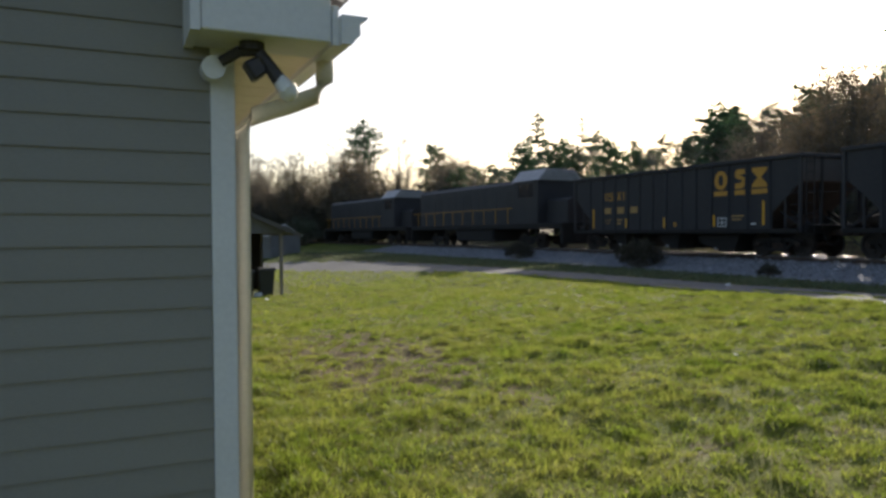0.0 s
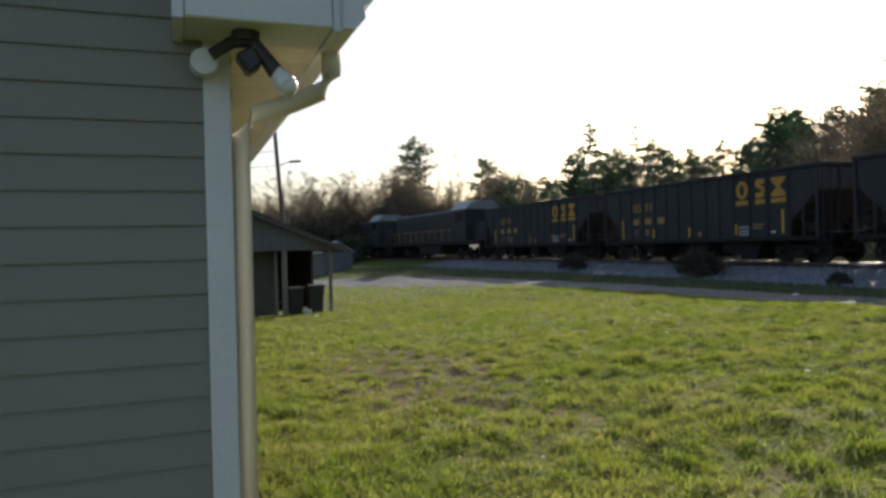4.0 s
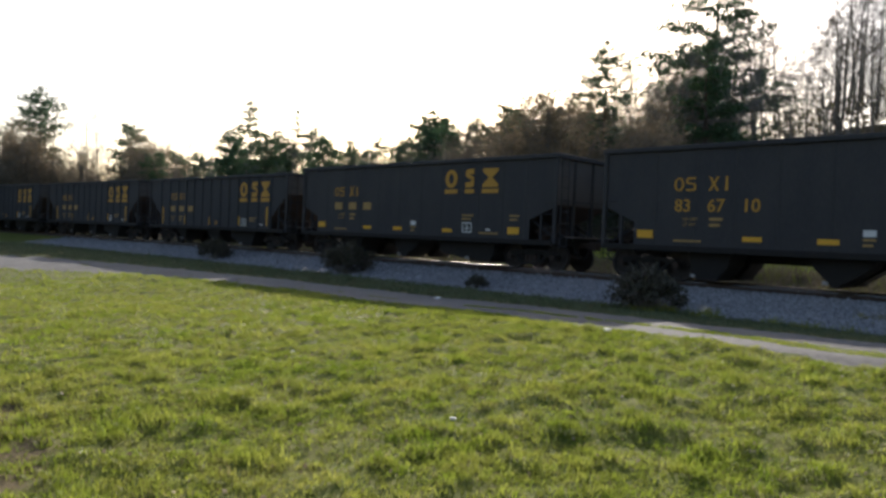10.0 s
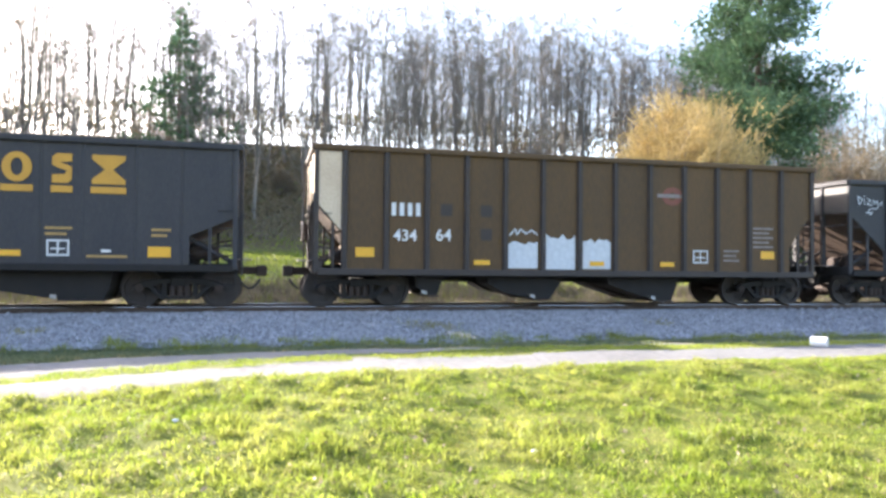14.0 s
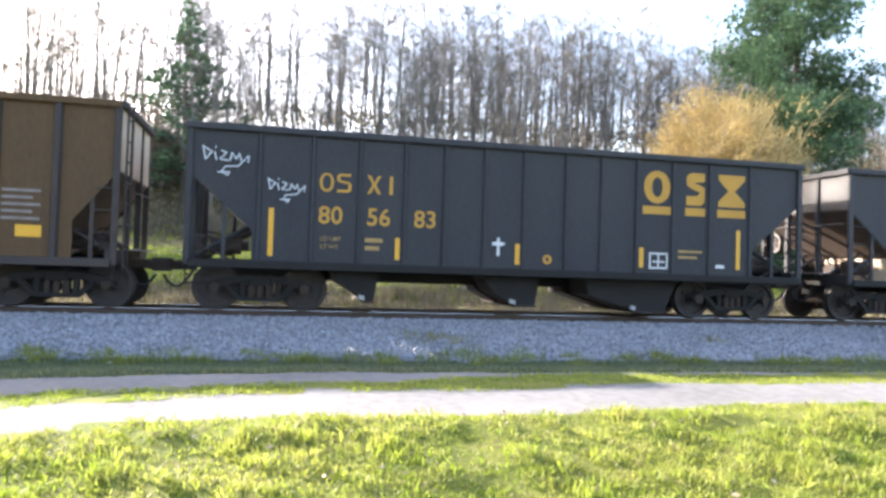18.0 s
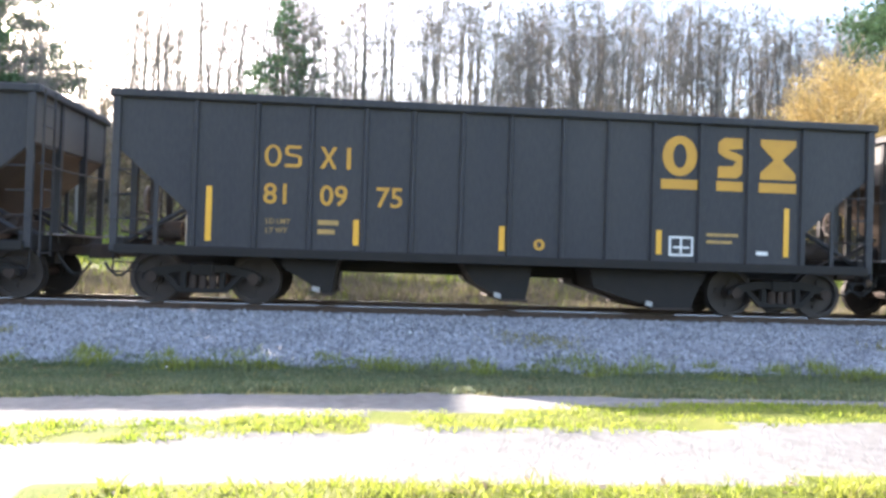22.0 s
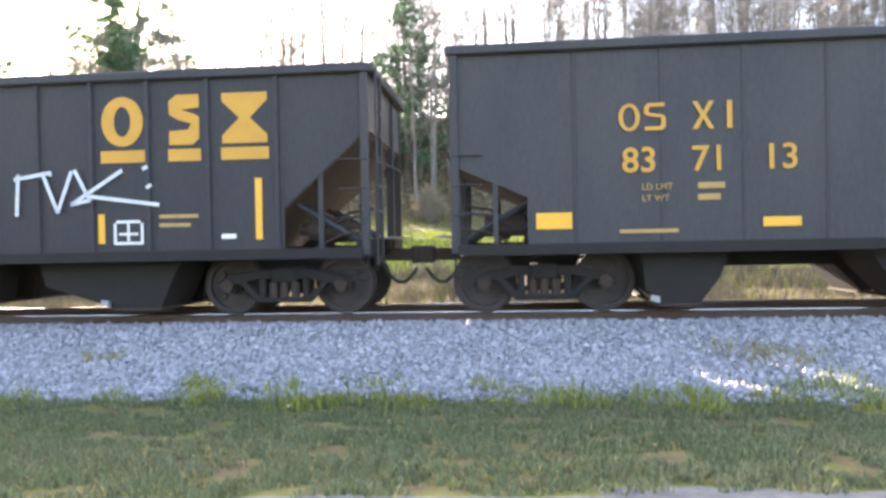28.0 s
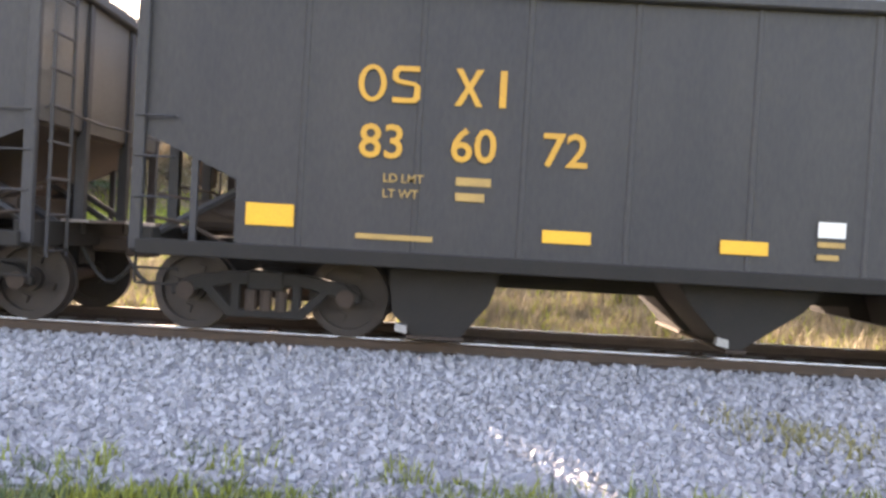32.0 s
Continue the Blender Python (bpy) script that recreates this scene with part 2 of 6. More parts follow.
def ground_material():
    """Soil, lawn thatch, gravel lanes, ballast and field, laid out in plan by position."""
    m = bpy.data.materials.new("ground")
    m.use_nodes = True
    nt = m.node_tree
    n, l = nt.nodes, nt.links
    b = n["Principled BSDF"]
    b.inputs["Roughness"].default_value = 0.95
    b.inputs["Specular IOR Level"].default_value = 0.2
    co = n.new("ShaderNodeTexCoord").outputs["Object"]
    at = n.new("ShaderNodeVertexColor")
    at.layer_name = "soil"

    def noise_tex(s, d=4):
        k = n.new("ShaderNodeTexNoise")
        k.inputs["Scale"].default_value, k.inputs["Detail"].default_value = s, d
        l.new(co, k.inputs["Vector"])
        return k.outputs["Fac"]

    def ramp(src, a, c, lo=0.35, hi=0.65):
        k = n.new("ShaderNodeMapRange")
        k.inputs["From Min"].default_value, k.inputs["From Max"].default_value = lo, hi
        l.new(src, k.inputs["Value"])
        q = n.new("ShaderNodeMix")
        q.data_type = "RGBA"
        q.inputs[6].default_value, q.inputs[7].default_value = (*a, 1), (*c, 1)
        l.new(k.outputs[0], q.inputs[0])
        return q.outputs[2]

    def blend(fac, a, c):
        q = n.new("ShaderNodeMix")
        q.data_type = "RGBA"
        l.new(fac, q.inputs[0])
        l.new(a, q.inputs[6])
        l.new(c, q.inputs[7])
        return q.outputs[2]

    big, mid, fine = noise_tex(0.5), noise_tex(3.0), noise_tex(45.0, 3)
    thatch = blend(fine, ramp(big, (0.085, 0.115, 0.009), (0.125, 0.14, 0.02)), ramp(mid, (0.06, 0.086, 0.008), (0.16, 0.15, 0.04)))
    soil = blend(fine, ramp(mid, (0.085, 0.062, 0.034), (0.16, 0.118, 0.066)), ramp(noise_tex(9.0), (0.055, 0.048, 0.02), (0.15, 0.12, 0.056)))
    gravel = blend(noise_tex(70.0, 3), ramp(noise_tex(9.0, 5), (0.115, 0.112, 0.107), (0.20, 0.196, 0.19)), ramp(big, (0.12, 0.117, 0.112), (0.19, 0.187, 0.183)))
    stone = blend(noise_tex(28.0, 3), ramp(mid, (0.19, 0.19, 0.205), (0.26, 0.26, 0.275)), ramp(fine, (0.13, 0.13, 0.14), (0.29, 0.29, 0.305)))
    sp = n.new("ShaderNodeSeparateColor")
    l.new(at.outputs["Color"], sp.inputs[0])
    # red: bare soil, green: gravel, blue: ballast; edges broken up by noise
    def edge(chan):
        ad = n.new("ShaderNodeMath")
        ad.operation = "ADD"
        sc = n.new("ShaderNodeMath")
        sc.operation = "MULTIPLY_ADD"
        sc.inputs[1].default_value, sc.inputs[2].default_value = 0.8, -0.4
        l.new(noise_tex(5.0, 5), sc.inputs[0])
        l.new(chan, ad.inputs[0])
        l.new(sc.outputs[0], ad.inputs[1])
        k = n.new("ShaderNodeMapRange")
        k.inputs["From Min"].default_value, k.inputs["From Max"].default_value = 0.4, 0.6
        l.new(ad.outputs[0], k.inputs["Value"])
        return k.outputs[0]
    col = blend(edge(sp.outputs[0]), thatch, soil)
    col = blend(edge(sp.outputs[1]), col, gravel)
    col = blend(edge(sp.outputs[2]), col, stone)
    l.new(col, b.inputs["Base Color"])
    bp = n.new("ShaderNodeBump")
    bp.inputs["Strength"].default_value, bp.inputs["Distance"].default_value = 0.8, 0.02
    l.new(noise_tex(35.0, 5), bp.inputs["Height"])
    l.new(bp.outputs[0], b.inputs["Normal"])
    return m


M_GROUND = ground_material()


# ---- mesh helpers ----
def box(bm, x0, x1, y0, y1, z0, z1):
    v = [bm.verts.new(p) for p in ((x0, y0, z0), (x1, y0, z0), (x1, y1, z0), (x0, y1, z0), (x0, y0, z1), (x1, y0, z1), (x1, y1, z1), (x0, y1, z1))]
    for f in ((0, 3, 2, 1), (4, 5, 6, 7), (0, 1, 5, 4), (1, 2, 6, 5), (2, 3, 7, 6), (3, 0, 4, 7)):
        bm.faces.new([v[i] for i in f])
    return v


def prism(bm, pts, axis, a, b):
    """A polygon of 2D points, pushed along an axis from a to b. For axis 0 the points are (y, z), 1: (x, z), 2: (x, y)."""
    def put(p, h):
        q = list(p)
        q.insert(axis, h)
        return bm.verts.new(q)
    lo, hi = [put(p, a) for p in pts], [put(p, b) for p in pts]
    k = len(pts)
    fs = [bm.faces.new(lo), bm.faces.new(hi)]
    for i in range(k):
        fs.append(bm.faces.new((lo[i], lo[(i + 1) % k], hi[(i + 1) % k], hi[i])))
    bmesh.ops.recalc_face_normals(bm, faces=fs)


def tube(bm, pts, r, sides=8, r1=None, cap=True):
    """A round rod along a list of points, tapering to r1."""
    pts = [Vector(p) for p in pts]
    rings = []
    for i, p in enumerate(pts):
        d = (pts[min(i + 1, len(pts) - 1)] - pts[max(i - 1, 0)]).normalized()
        a = d.orthogonal().normalized() if abs(d.z) > 0.9 else d.cross(Vector((0, 0, 1))).normalized()
        c = d.cross(a)
        rr = r if r1 is None else r + (r1 - r) * i / max(1, len(pts) - 1)
        rings.append([bm.verts.new(p + (a * math.cos(t) + c * math.sin(t)) * rr) for t in [2 * math.pi * k / sides for k in range(sides)]])
    for q, w in zip(rings, rings[1:]):
        for k in range(sides):
            bm.faces.new((q[k], q[(k + 1) % sides], w[(k + 1) % sides], w[k]))
    if cap:
        bm.faces.new(rings[0][::-1])
        bm.faces.new(rings[-1])


def disc(bm, c, axis, r, a, b, sides=20, r_in=0.0):
    """A wheel-like cylinder round an axis through c, from a to b along it."""
    def put(t, rr, h):
        q = [rr * math.cos(t), rr * math.sin(t)]
        q.insert(axis, h)
        return bm.verts.new(Vector(c) + Vector(q))
    ang = [2 * math.pi * k / sides for k in range(sides)]
    lo, hi = [put(t, r, a) for t in ang], [put(t, r, b) for t in ang]
    fs = []
    for k in range(sides):
        fs.append(bm.faces.new((lo[k], lo[(k + 1) % sides], hi[(k + 1) % sides], hi[k])))
    if r_in:
        li, hi2 = [put(t, r_in, a) for t in ang], [put(t, r_in, b) for t in ang]
        for k in range(sides):
            j = (k + 1) % sides
            fs += [bm.faces.new((lo[k], li[k], li[j], lo[j])), bm.faces.new((hi[k], hi[j], hi2[j], hi2[k])), bm.faces.new((li[k], hi2[k], hi2[j], li[j]))]
    else:
        fs += [bm.faces.new(lo), bm.faces.new(hi)]
    bmesh.ops.recalc_face_normals(bm, faces=fs)


def mesh_of(bm, name, material, smooth=False, bevel=0.0):
    if bevel:
        bmesh.ops.bevel(bm, geom=[e for e in bm.edges], offset=bevel, segments=1, affect="EDGES")
    me = bpy.data.meshes.new(name)
    bm.to_mesh(me)
    bm.free()
    me.materials.append(material)
    if smooth:
        for p in me.polygons:
            p.use_smooth = True
    return me


def part(name, bm, material, parent=None, label="", bevel=0.0, smooth=False):
    """Links a bmesh as one mesh object under a thing or a part."""
    ob = new(name, mesh_of(bm, name, material, smooth, bevel))
    ob.parent = parent
    if label:
        ob["label"] = label
    return ob


def soup(name, verts, faces, material, parent=None):
    me = bpy.data.meshes.new(name)
    me.from_pydata(verts, [], faces)
    me.materials.append(material)
    ob = new(name, me)
    ob.parent = parent
    return ob


def thing(name, m, label, category, group="", kind=""):
    ob = new(name)
    ob.empty_display_size = 0.3
    ob.matrix_world = m
    return tagged(ob, label, category, group, kind)


def text_mesh(s, size, material, name, parent, m, depth=0.004, thick=0.012):
    cu = bpy.data.curves.new(name, "FONT")
    cu.body, cu.size, cu.extrude, cu.offset, cu.resolution_u = s, size, depth, size * thick, 3
    tmp = bpy.data.objects.new(name, cu)
    scene.collection.objects.link(tmp)
    me = bpy.data.meshes.new_from_object(tmp.evaluated_get(bpy.context.evaluated_depsgraph_get()))
    bpy.data.objects.remove(tmp)
    me.materials.clear()
    me.materials.append(material)
    ob = new(name, me)
    ob.parent = parent
    ob.matrix_basis = m
    return ob


def sm(a, b, x):
    t = min(1.0, max(0.0, (x - a) / (b - a)))
    return t * t * (3 - 2 * t)


def lerp_table(tab, x):
    for (a, va), (b, vb) in zip(tab, tab[1:]):
        if x <= b:
            return va + (vb - va) * max(0.0, (x - a)) / (b - a)
    return tab[-1][1]


# ---- the lie of the land: rail top is z = 0, the track runs along y ----
def bend(y):
    """How far the track swings towards -x at y."""
    return -0.00088 * max(0.0, y - 8) ** 2 if y < 120 else -0.00088 * 112 ** 2 - 0.197 * (y - 120)


NEAR_SIDE = ((-400, -1.5), (-60, -1.4), (-30, -1.1), (-23, -0.97), (-19, -0.9), (-15, -0.68), (-13, -0.50), (-11.5, -0.32), (-10.6, -0.20), (-9.9, -0.22), (-9.35, -0.19), (-8.9, -0.18), (-8.1, -0.22), (-7.2, -0.33), (-6.0, -0.50), (-5.0, -0.60), (-4.3, -0.62), (-3.7, -0.56), (-1.75, -0.21), (-1.4, -0.15), (-0.95, -0.15), (-0.8, -0.175), (-0.6, -0.22), (0, -0.22))
FAR_LANE = ((-23, -0.97), (-19, -0.9), (-15, -0.72), (-13, -0.66), (-9, -0.66), (-5.0, -0.62), (-3.7, -0.56), (0, 0))
FAR_SIDE = ((0, -0.22), (0.6, -0.22), (0.8, -0.175), (0.95, -0.15), (1.4, -0.15), (1.75, -0.22), (3.6, -0.62), (5.0, -0.72), (7.0, -0.45), (9.5, 0.1), (20, 0.8), (36, 1.8), (44, 3.9), (50, 7.2), (58, 12.6), (68, 19.2), (74, 18.6), (130, 15), (400, 20))


def ground_z(x, y):
    u = x - bend(y)
    if u >= 0:
        z = lerp_table(FAR_SIDE, u)
        if u > 8:
            z += (0.25 * z + 0.3 - z) * sm(22, 70, y) * sm(8, 30, u)
        return z
    z = lerp_table(NEAR_SIDE, u)
    if y > 4:
        z += (min(z, lerp_table(FAR_LANE, u)) - z) * sm(3, 20, y)
    low = sm(-9, -14, u) * (0.40 * sm(12, 30, y) + 0.012 * max(0, min(80, y - 30)))
    return z - low


LANES = (
    ((-30, -7.8), (1, -7.9), (3, -7.95), (4.5, -8.05), (7.5, -8.6), (10, -7.7), (13, -6.7), (18, -5.9), (25, -5.0), (34, -4.4)),
    ((-30, -8.1), (-1, -8.3), (1, -8.5), (3, -8.93), (4.3, -9.25), (7.5, -9.7), (10, -9.3), (12.5, -8.6), (18, -7.4), (25, -6.3), (34, -6.0)),
    ((-30, -8.8), (-1, -9.1), (1, -9.3), (3, -9.35), (4.3, -9.65), (7.5, -10.1), (10, -9.45), (12.5, -8.64), (18, -7.43), (25, -6.33), (34, -6.03)),
    ((-30, -9.9), (-1, -10.2), (1, -10.38), (3, -10.45), (4.3, -10.6), (7.5, -10.9), (12.5, -9.7), (15.8, -8.8), (22.4, -7.4), (30, -7.2), (38, -7.8)),
)


def lane_edges(y):
    """The edges of the far lane, the grass strip and the near lane, along the track."""
    sh = -0.2 * max(0.0, y - 14)
    return [lerp_table(t, y) + sh + 0.07 * math.sin(y * 1.3 + k * sm(14, 9, y)) for k, t in enumerate(LANES)]


def patch(x, y):
    """Bare earth in the lawn, 0 to 1."""
    k = 0.0
    for cx, cy, rx, ry, f in ((-19.75, 12.3, 1.8, 3.5, 2.3), (-18.9, 9.0, 0.9, 1.3, 0.8), (-18.4, 6.7, 0.8, 0.7, 0.6), (-17.1, 6.4, 0.7, 0.9, 0.6), (-16.0, 2.2, 0.9, 0.6, 0.6), (-15.2, 12.4, 0.8, 0.8, 0.6), (-14.2, 5.2, 0.7, 0.8, 0.6)):
        k = max(k, f * (1 - math.hypot((x - cx) / rx, (y - cy) / ry)))
    return max(0.0, min(1.0, k))


def wall_x(y):
    """Where the long wall of the house stands at y."""
    return -22.33 - 0.0437 * (y - 5.72)


def lumps(x, y):
    """The fine unevenness of the ground: swells, hummocks and tussocks, strongest in the lawn."""
    if not (-26 < x < 14 and -16 < y < 60):
        return 0.0
    k = 1.0 if x < -10.6 else 0.25
    z = k * (0.05 * noise.noise((x * 0.5, y * 0.5, 3)) + 0.05 * noise.noise((x * 1.7, y * 1.7, 6)))
    return z + (0.085 * max(0.0, noise.noise((x * 4.4, y * 4.4, 2.0)) - 0.05) * k if k == 1.0 else 0.012 * noise.noise((x * 2.3, y * 2.3, 9)))


def build_ground():
    def axis(tab):
        out = []
        for a, b, s in tab:
            k = max(1, round((b - a) / s))
            out += [a + (b - a) * i / k for i in range(k)]
        return out + [tab[-1][1]]
    xs = axis(((-1500, -400, 200), (-400, -60, 40), (-60, -26, 3), (-26, -12, 0.2), (-12, 4, 0.2), (4, 14, 0.6), (14, 60, 3), (60, 400, 30), (400, 1500, 200)))
    ys = axis(((-1500, -300, 200), (-300, -60, 30), (-60, -16, 2.5), (-16, 0, 0.3), (0, 16, 0.2), (16, 34, 0.33), (34, 80, 2), (80, 300, 15), (300, 1500, 200)))
    me = bpy.data.meshes.new("ground")
    vs, fs = [], []
    for y in ys:
        for x in xs:
            z = ground_z(x, y)
            if -26 < x < 14 and -16 < y < 60:
                z += lumps(x, y)
            vs.append((x, y, z))
    w = len(xs)
    for j in range(len(ys) - 1):
        for i in range(w - 1):
            a = j * w + i
            fs.append((a, a + 1, a + w + 1, a + w))
    me.from_pydata(vs, [], fs)
    ca = me.color_attributes.new("soil", "FLOAT_COLOR", "POINT")
    cols = np.zeros((len(vs), 4), dtype=np.float32)
    cols[:, 3] = 1
    for k, (x, y, z) in enumerate(vs):
        u = x - bend(y)
        if -24 < u < 5 and -80 < y < 60:
            e = lane_edges(y)
            if e[1] < u < e[0] or e[3] < u < e[2]:
                cols[k, 1] = 1
            if e[0] < u <= -4.25:
                cols[k, 0] = 0.55
            if -4.25 < u < 4.0:
                cols[k, 2] = 1
        elif u >= 5:
            cols[k, 0] = 0.75 * sm(4, 6, u) * (1 - sm(9, 11, u)) + 0.8 * sm(32, 40, u)
        if x < -12:
            cols[k, 0] = patch(x, y)
            if wall_x(y) - 0.3 < x < wall_x(y) + 0.38 and 5.6 < y < 17.3:
                cols[k, 0] = 1
    ca.data.foreach_set("color", cols.ravel())
    me.materials.append(M_GROUND)
    for p in me.polygons:
        p.use_smooth = True
    return tagged(new("ground", me), "grassy yard, gravel lanes and field soil", "ground", kind="structure")


build_ground()


def blades(name, count, place, height, width, material, lean=0.5, label="", seed=1, per=3, category="grass", scatter=0.03):
    """Tufts of single blades, one joined mesh. place(rng) gives x, y and a size, or None."""
    rng = random.Random(seed)
    spots = []
    for _ in range(count):
        p = place(rng)
        if p:
            spots.append((p[0], p[1], ground_z(p[0], p[1]) + lumps(p[0], p[1]) - 0.006, p[2]))
    q = np.repeat(np.array(spots), per, axis=0)
    n = len(q)
    g = np.random.default_rng(seed)
    s = q[:, 3]
    h = height * s * g.uniform(0.45, 1.2, n)
    px, py = q[:, 0] + g.normal(0, scatter, n) * s, q[:, 1] + g.normal(0, scatter, n) * s
    a, d, b = g.uniform(0, 6.283, n), g.uniform(0, 6.283, n), g.uniform(0.1, lean, n) * h
    wd = width * g.uniform(0.7, 1.3, n)
    cx, cy, bx, by, z = np.cos(a) * wd, np.sin(a) * wd, np.cos(d) * b, np.sin(d) * b, q[:, 2]
    v = np.empty((n, 5, 3))
    v[:, 0] = np.stack((px - cx, py - cy, z), 1)
    v[:, 1] = np.stack((px + cx, py + cy, z), 1)
    v[:, 2] = np.stack((px + cx * 0.75 + bx * 0.4, py + cy * 0.75 + by * 0.4, z + h * 0.6), 1)
    v[:, 3] = np.stack((px - cx * 0.75 + bx * 0.4, py - cy * 0.75 + by * 0.4, z + h * 0.6), 1)
    v[:, 4] = np.stack((px + bx, py + by, z + h * 0.95), 1)
    k = np.arange(n)[:, None] * 5
    loops = np.concatenate((k + [0, 1, 2, 3], k + [3, 2, 4]), 1).ravel()
    starts = (np.arange(n)[:, None] * 7 + [0, 4]).ravel()
    me = bpy.data.meshes.new(name)
    me.vertices.add(5 * n)
    me.vertices.foreach_set("co", v.ravel())
    me.loops.add(7 * n)
    me.loops.foreach_set("vertex_index", loops.astype(np.int32))
    me.polygons.add(2 * n)
    me.polygons.foreach_set("loop_start", starts.astype(np.int32))
    me.update(calc_edges=True)
    me.materials.append(material)
    return tagged(new(name, me), label, category, kind="stuff")


# ---- track ----
def build_rails():
    for side in (-0.755, 0.755):
        rail = thing("rail", Matrix(), "rusty steel rail with a polished head on wooden ties", "rail", "rails", "structure")
        for nm, material, sec in (("rail_web", M_RAIL, ((-0.07, -0.17), (0.07, -0.17), (0.07, -0.155), (0.012, -0.13), (0.012, -0.045), (0.036, -0.035), (0.036, -0.012), (-0.036, -0.012), (-0.036, -0.035), (-0.012, -0.045), (-0.012, -0.13), (-0.07, -0.155))),
                                  ("rail_head", M_TREAD, ((-0.036, -0.012), (0.036, -0.012), (0.033, -0.002), (0.02, 0.0), (-0.02, 0.0), (-0.033, -0.002)))):
            vs, fs = [], []
            ys = [-160 + 8 * i for i in range(20)] + [0 + 4 * i for i in range(70)]
            k = len(sec)
            for y in ys:
                for (x, z) in sec:
                    vs.append((x + side + bend(y), y, z))
            for j in range(len(ys) - 1):
                for i in range(k):
                    a, b = j * k + i, j * k + (i + 1) % k
                    fs.append((a, b, b + k, a + k))
            soup(nm, vs, fs, material, rail)


def tie_mesh():
    bm = bmesh.new()
    box(bm, -1.3, 1.3, -0.115, 0.115, -0.34, -0.175)
    return mesh_of(bm, "tie", M_TIE, bevel=0.012)


def plate_mesh():
    bm = bmesh.new()
    for s in (-0.755, 0.755):
        box(bm, s - 0.18, s + 0.18, -0.09, 0.09, -0.178, -0.168)
        for a in (-0.1, 0.1):
            for b in (-0.05, 0.05):
                box(bm, s + a - 0.018, s + a + 0.018, b - 0.018, b + 0.018, -0.17, -0.145)
    return mesh_of(bm, "tie_plate", M_RAIL)


def build_ties():
    bed = thing("track_ties", Matrix(), "dark creosoted wooden ties half sunk in ballast", "railroad ties", "", "structure")
    t, p = tie_mesh(), plate_mesh()
    rng = random.Random(5)
    y = -70.0
    while y < 95:
        m = pose(bend(y) + rng.uniform(-0.04, 0.04), y, rng.uniform(-0.02, 0.005), 0, 0, rng.uniform(-1.5, 1.5) - math.degrees(0.00176 * max(0, y - 8)))
        near = -22 < y < 40
        tie = new("tie", t)
        tie.parent, tie.matrix_basis = bed, m
        if near:
            q = new("tie_plate", p)
            q.parent, q.matrix_basis = tie, Matrix()
        y += 0.52


def stone_field(name, count, place, size, material, label, seed):
    """Angular stones, one joined mesh."""
    rng = random.Random(seed)
    base = [Vector(v) for v in ((1, 0, 0), (-1, 0, 0), (0, 1, 0), (0, -1, 0), (0, 0, 1), (0, 0, -1))]
    tri = ((0, 2, 4), (2, 1, 4), (1, 3, 4), (3, 0, 4), (2, 0, 5), (1, 2, 5), (3, 1, 5), (0, 3, 5))
    vs, fs = [], []
    for _ in range(count):
        x, y = place(rng)
        s = size * rng.uniform(0.55, 1.35)
        z = ground_z(x, y) + s * 0.25
        r = Euler((rng.uniform(0, 6), rng.uniform(0, 6), rng.uniform(0, 6))).to_matrix()
        k = len(vs)
        sx, sy, sz = rng.uniform(0.7, 1.2), rng.uniform(0.6, 1.1), rng.uniform(0.5, 0.9)
        for v in base:
            w = r @ Vector((v.x * s * sx * rng.uniform(0.8, 1.15), v.y * s * sy * rng.uniform(0.8, 1.15), v.z * s * sz))
            vs.append((x + w.x, y + w.y, z + w.z))
        fs += [tuple(k + i for i in f) for f in tri]
    return tagged(soup(name, vs, fs, material), label, "ballast", kind="stuff")


def ballast_place(near):
    def go(rng):
        y = rng.uniform(-9, 16) if near else rng.choice((rng.uniform(-40, -9), rng.uniform(16, 60)))
        u = -0.9 - 3.37 * rng.random() ** 0.9 if rng.random() < 0.9 else rng.uniform(0.9, 3.6)
        return bend(y) + u, y
    return go


build_rails()
stone_field("ballast_stones", 34000, ballast_place(True), 0.044, M_STONE, "grey crushed stone ballast on the track shoulder", 3)
stone_field("ballast_stones", 12000, ballast_place(False), 0.055, M_STONE, "grey crushed stone ballast further along the track", 4)


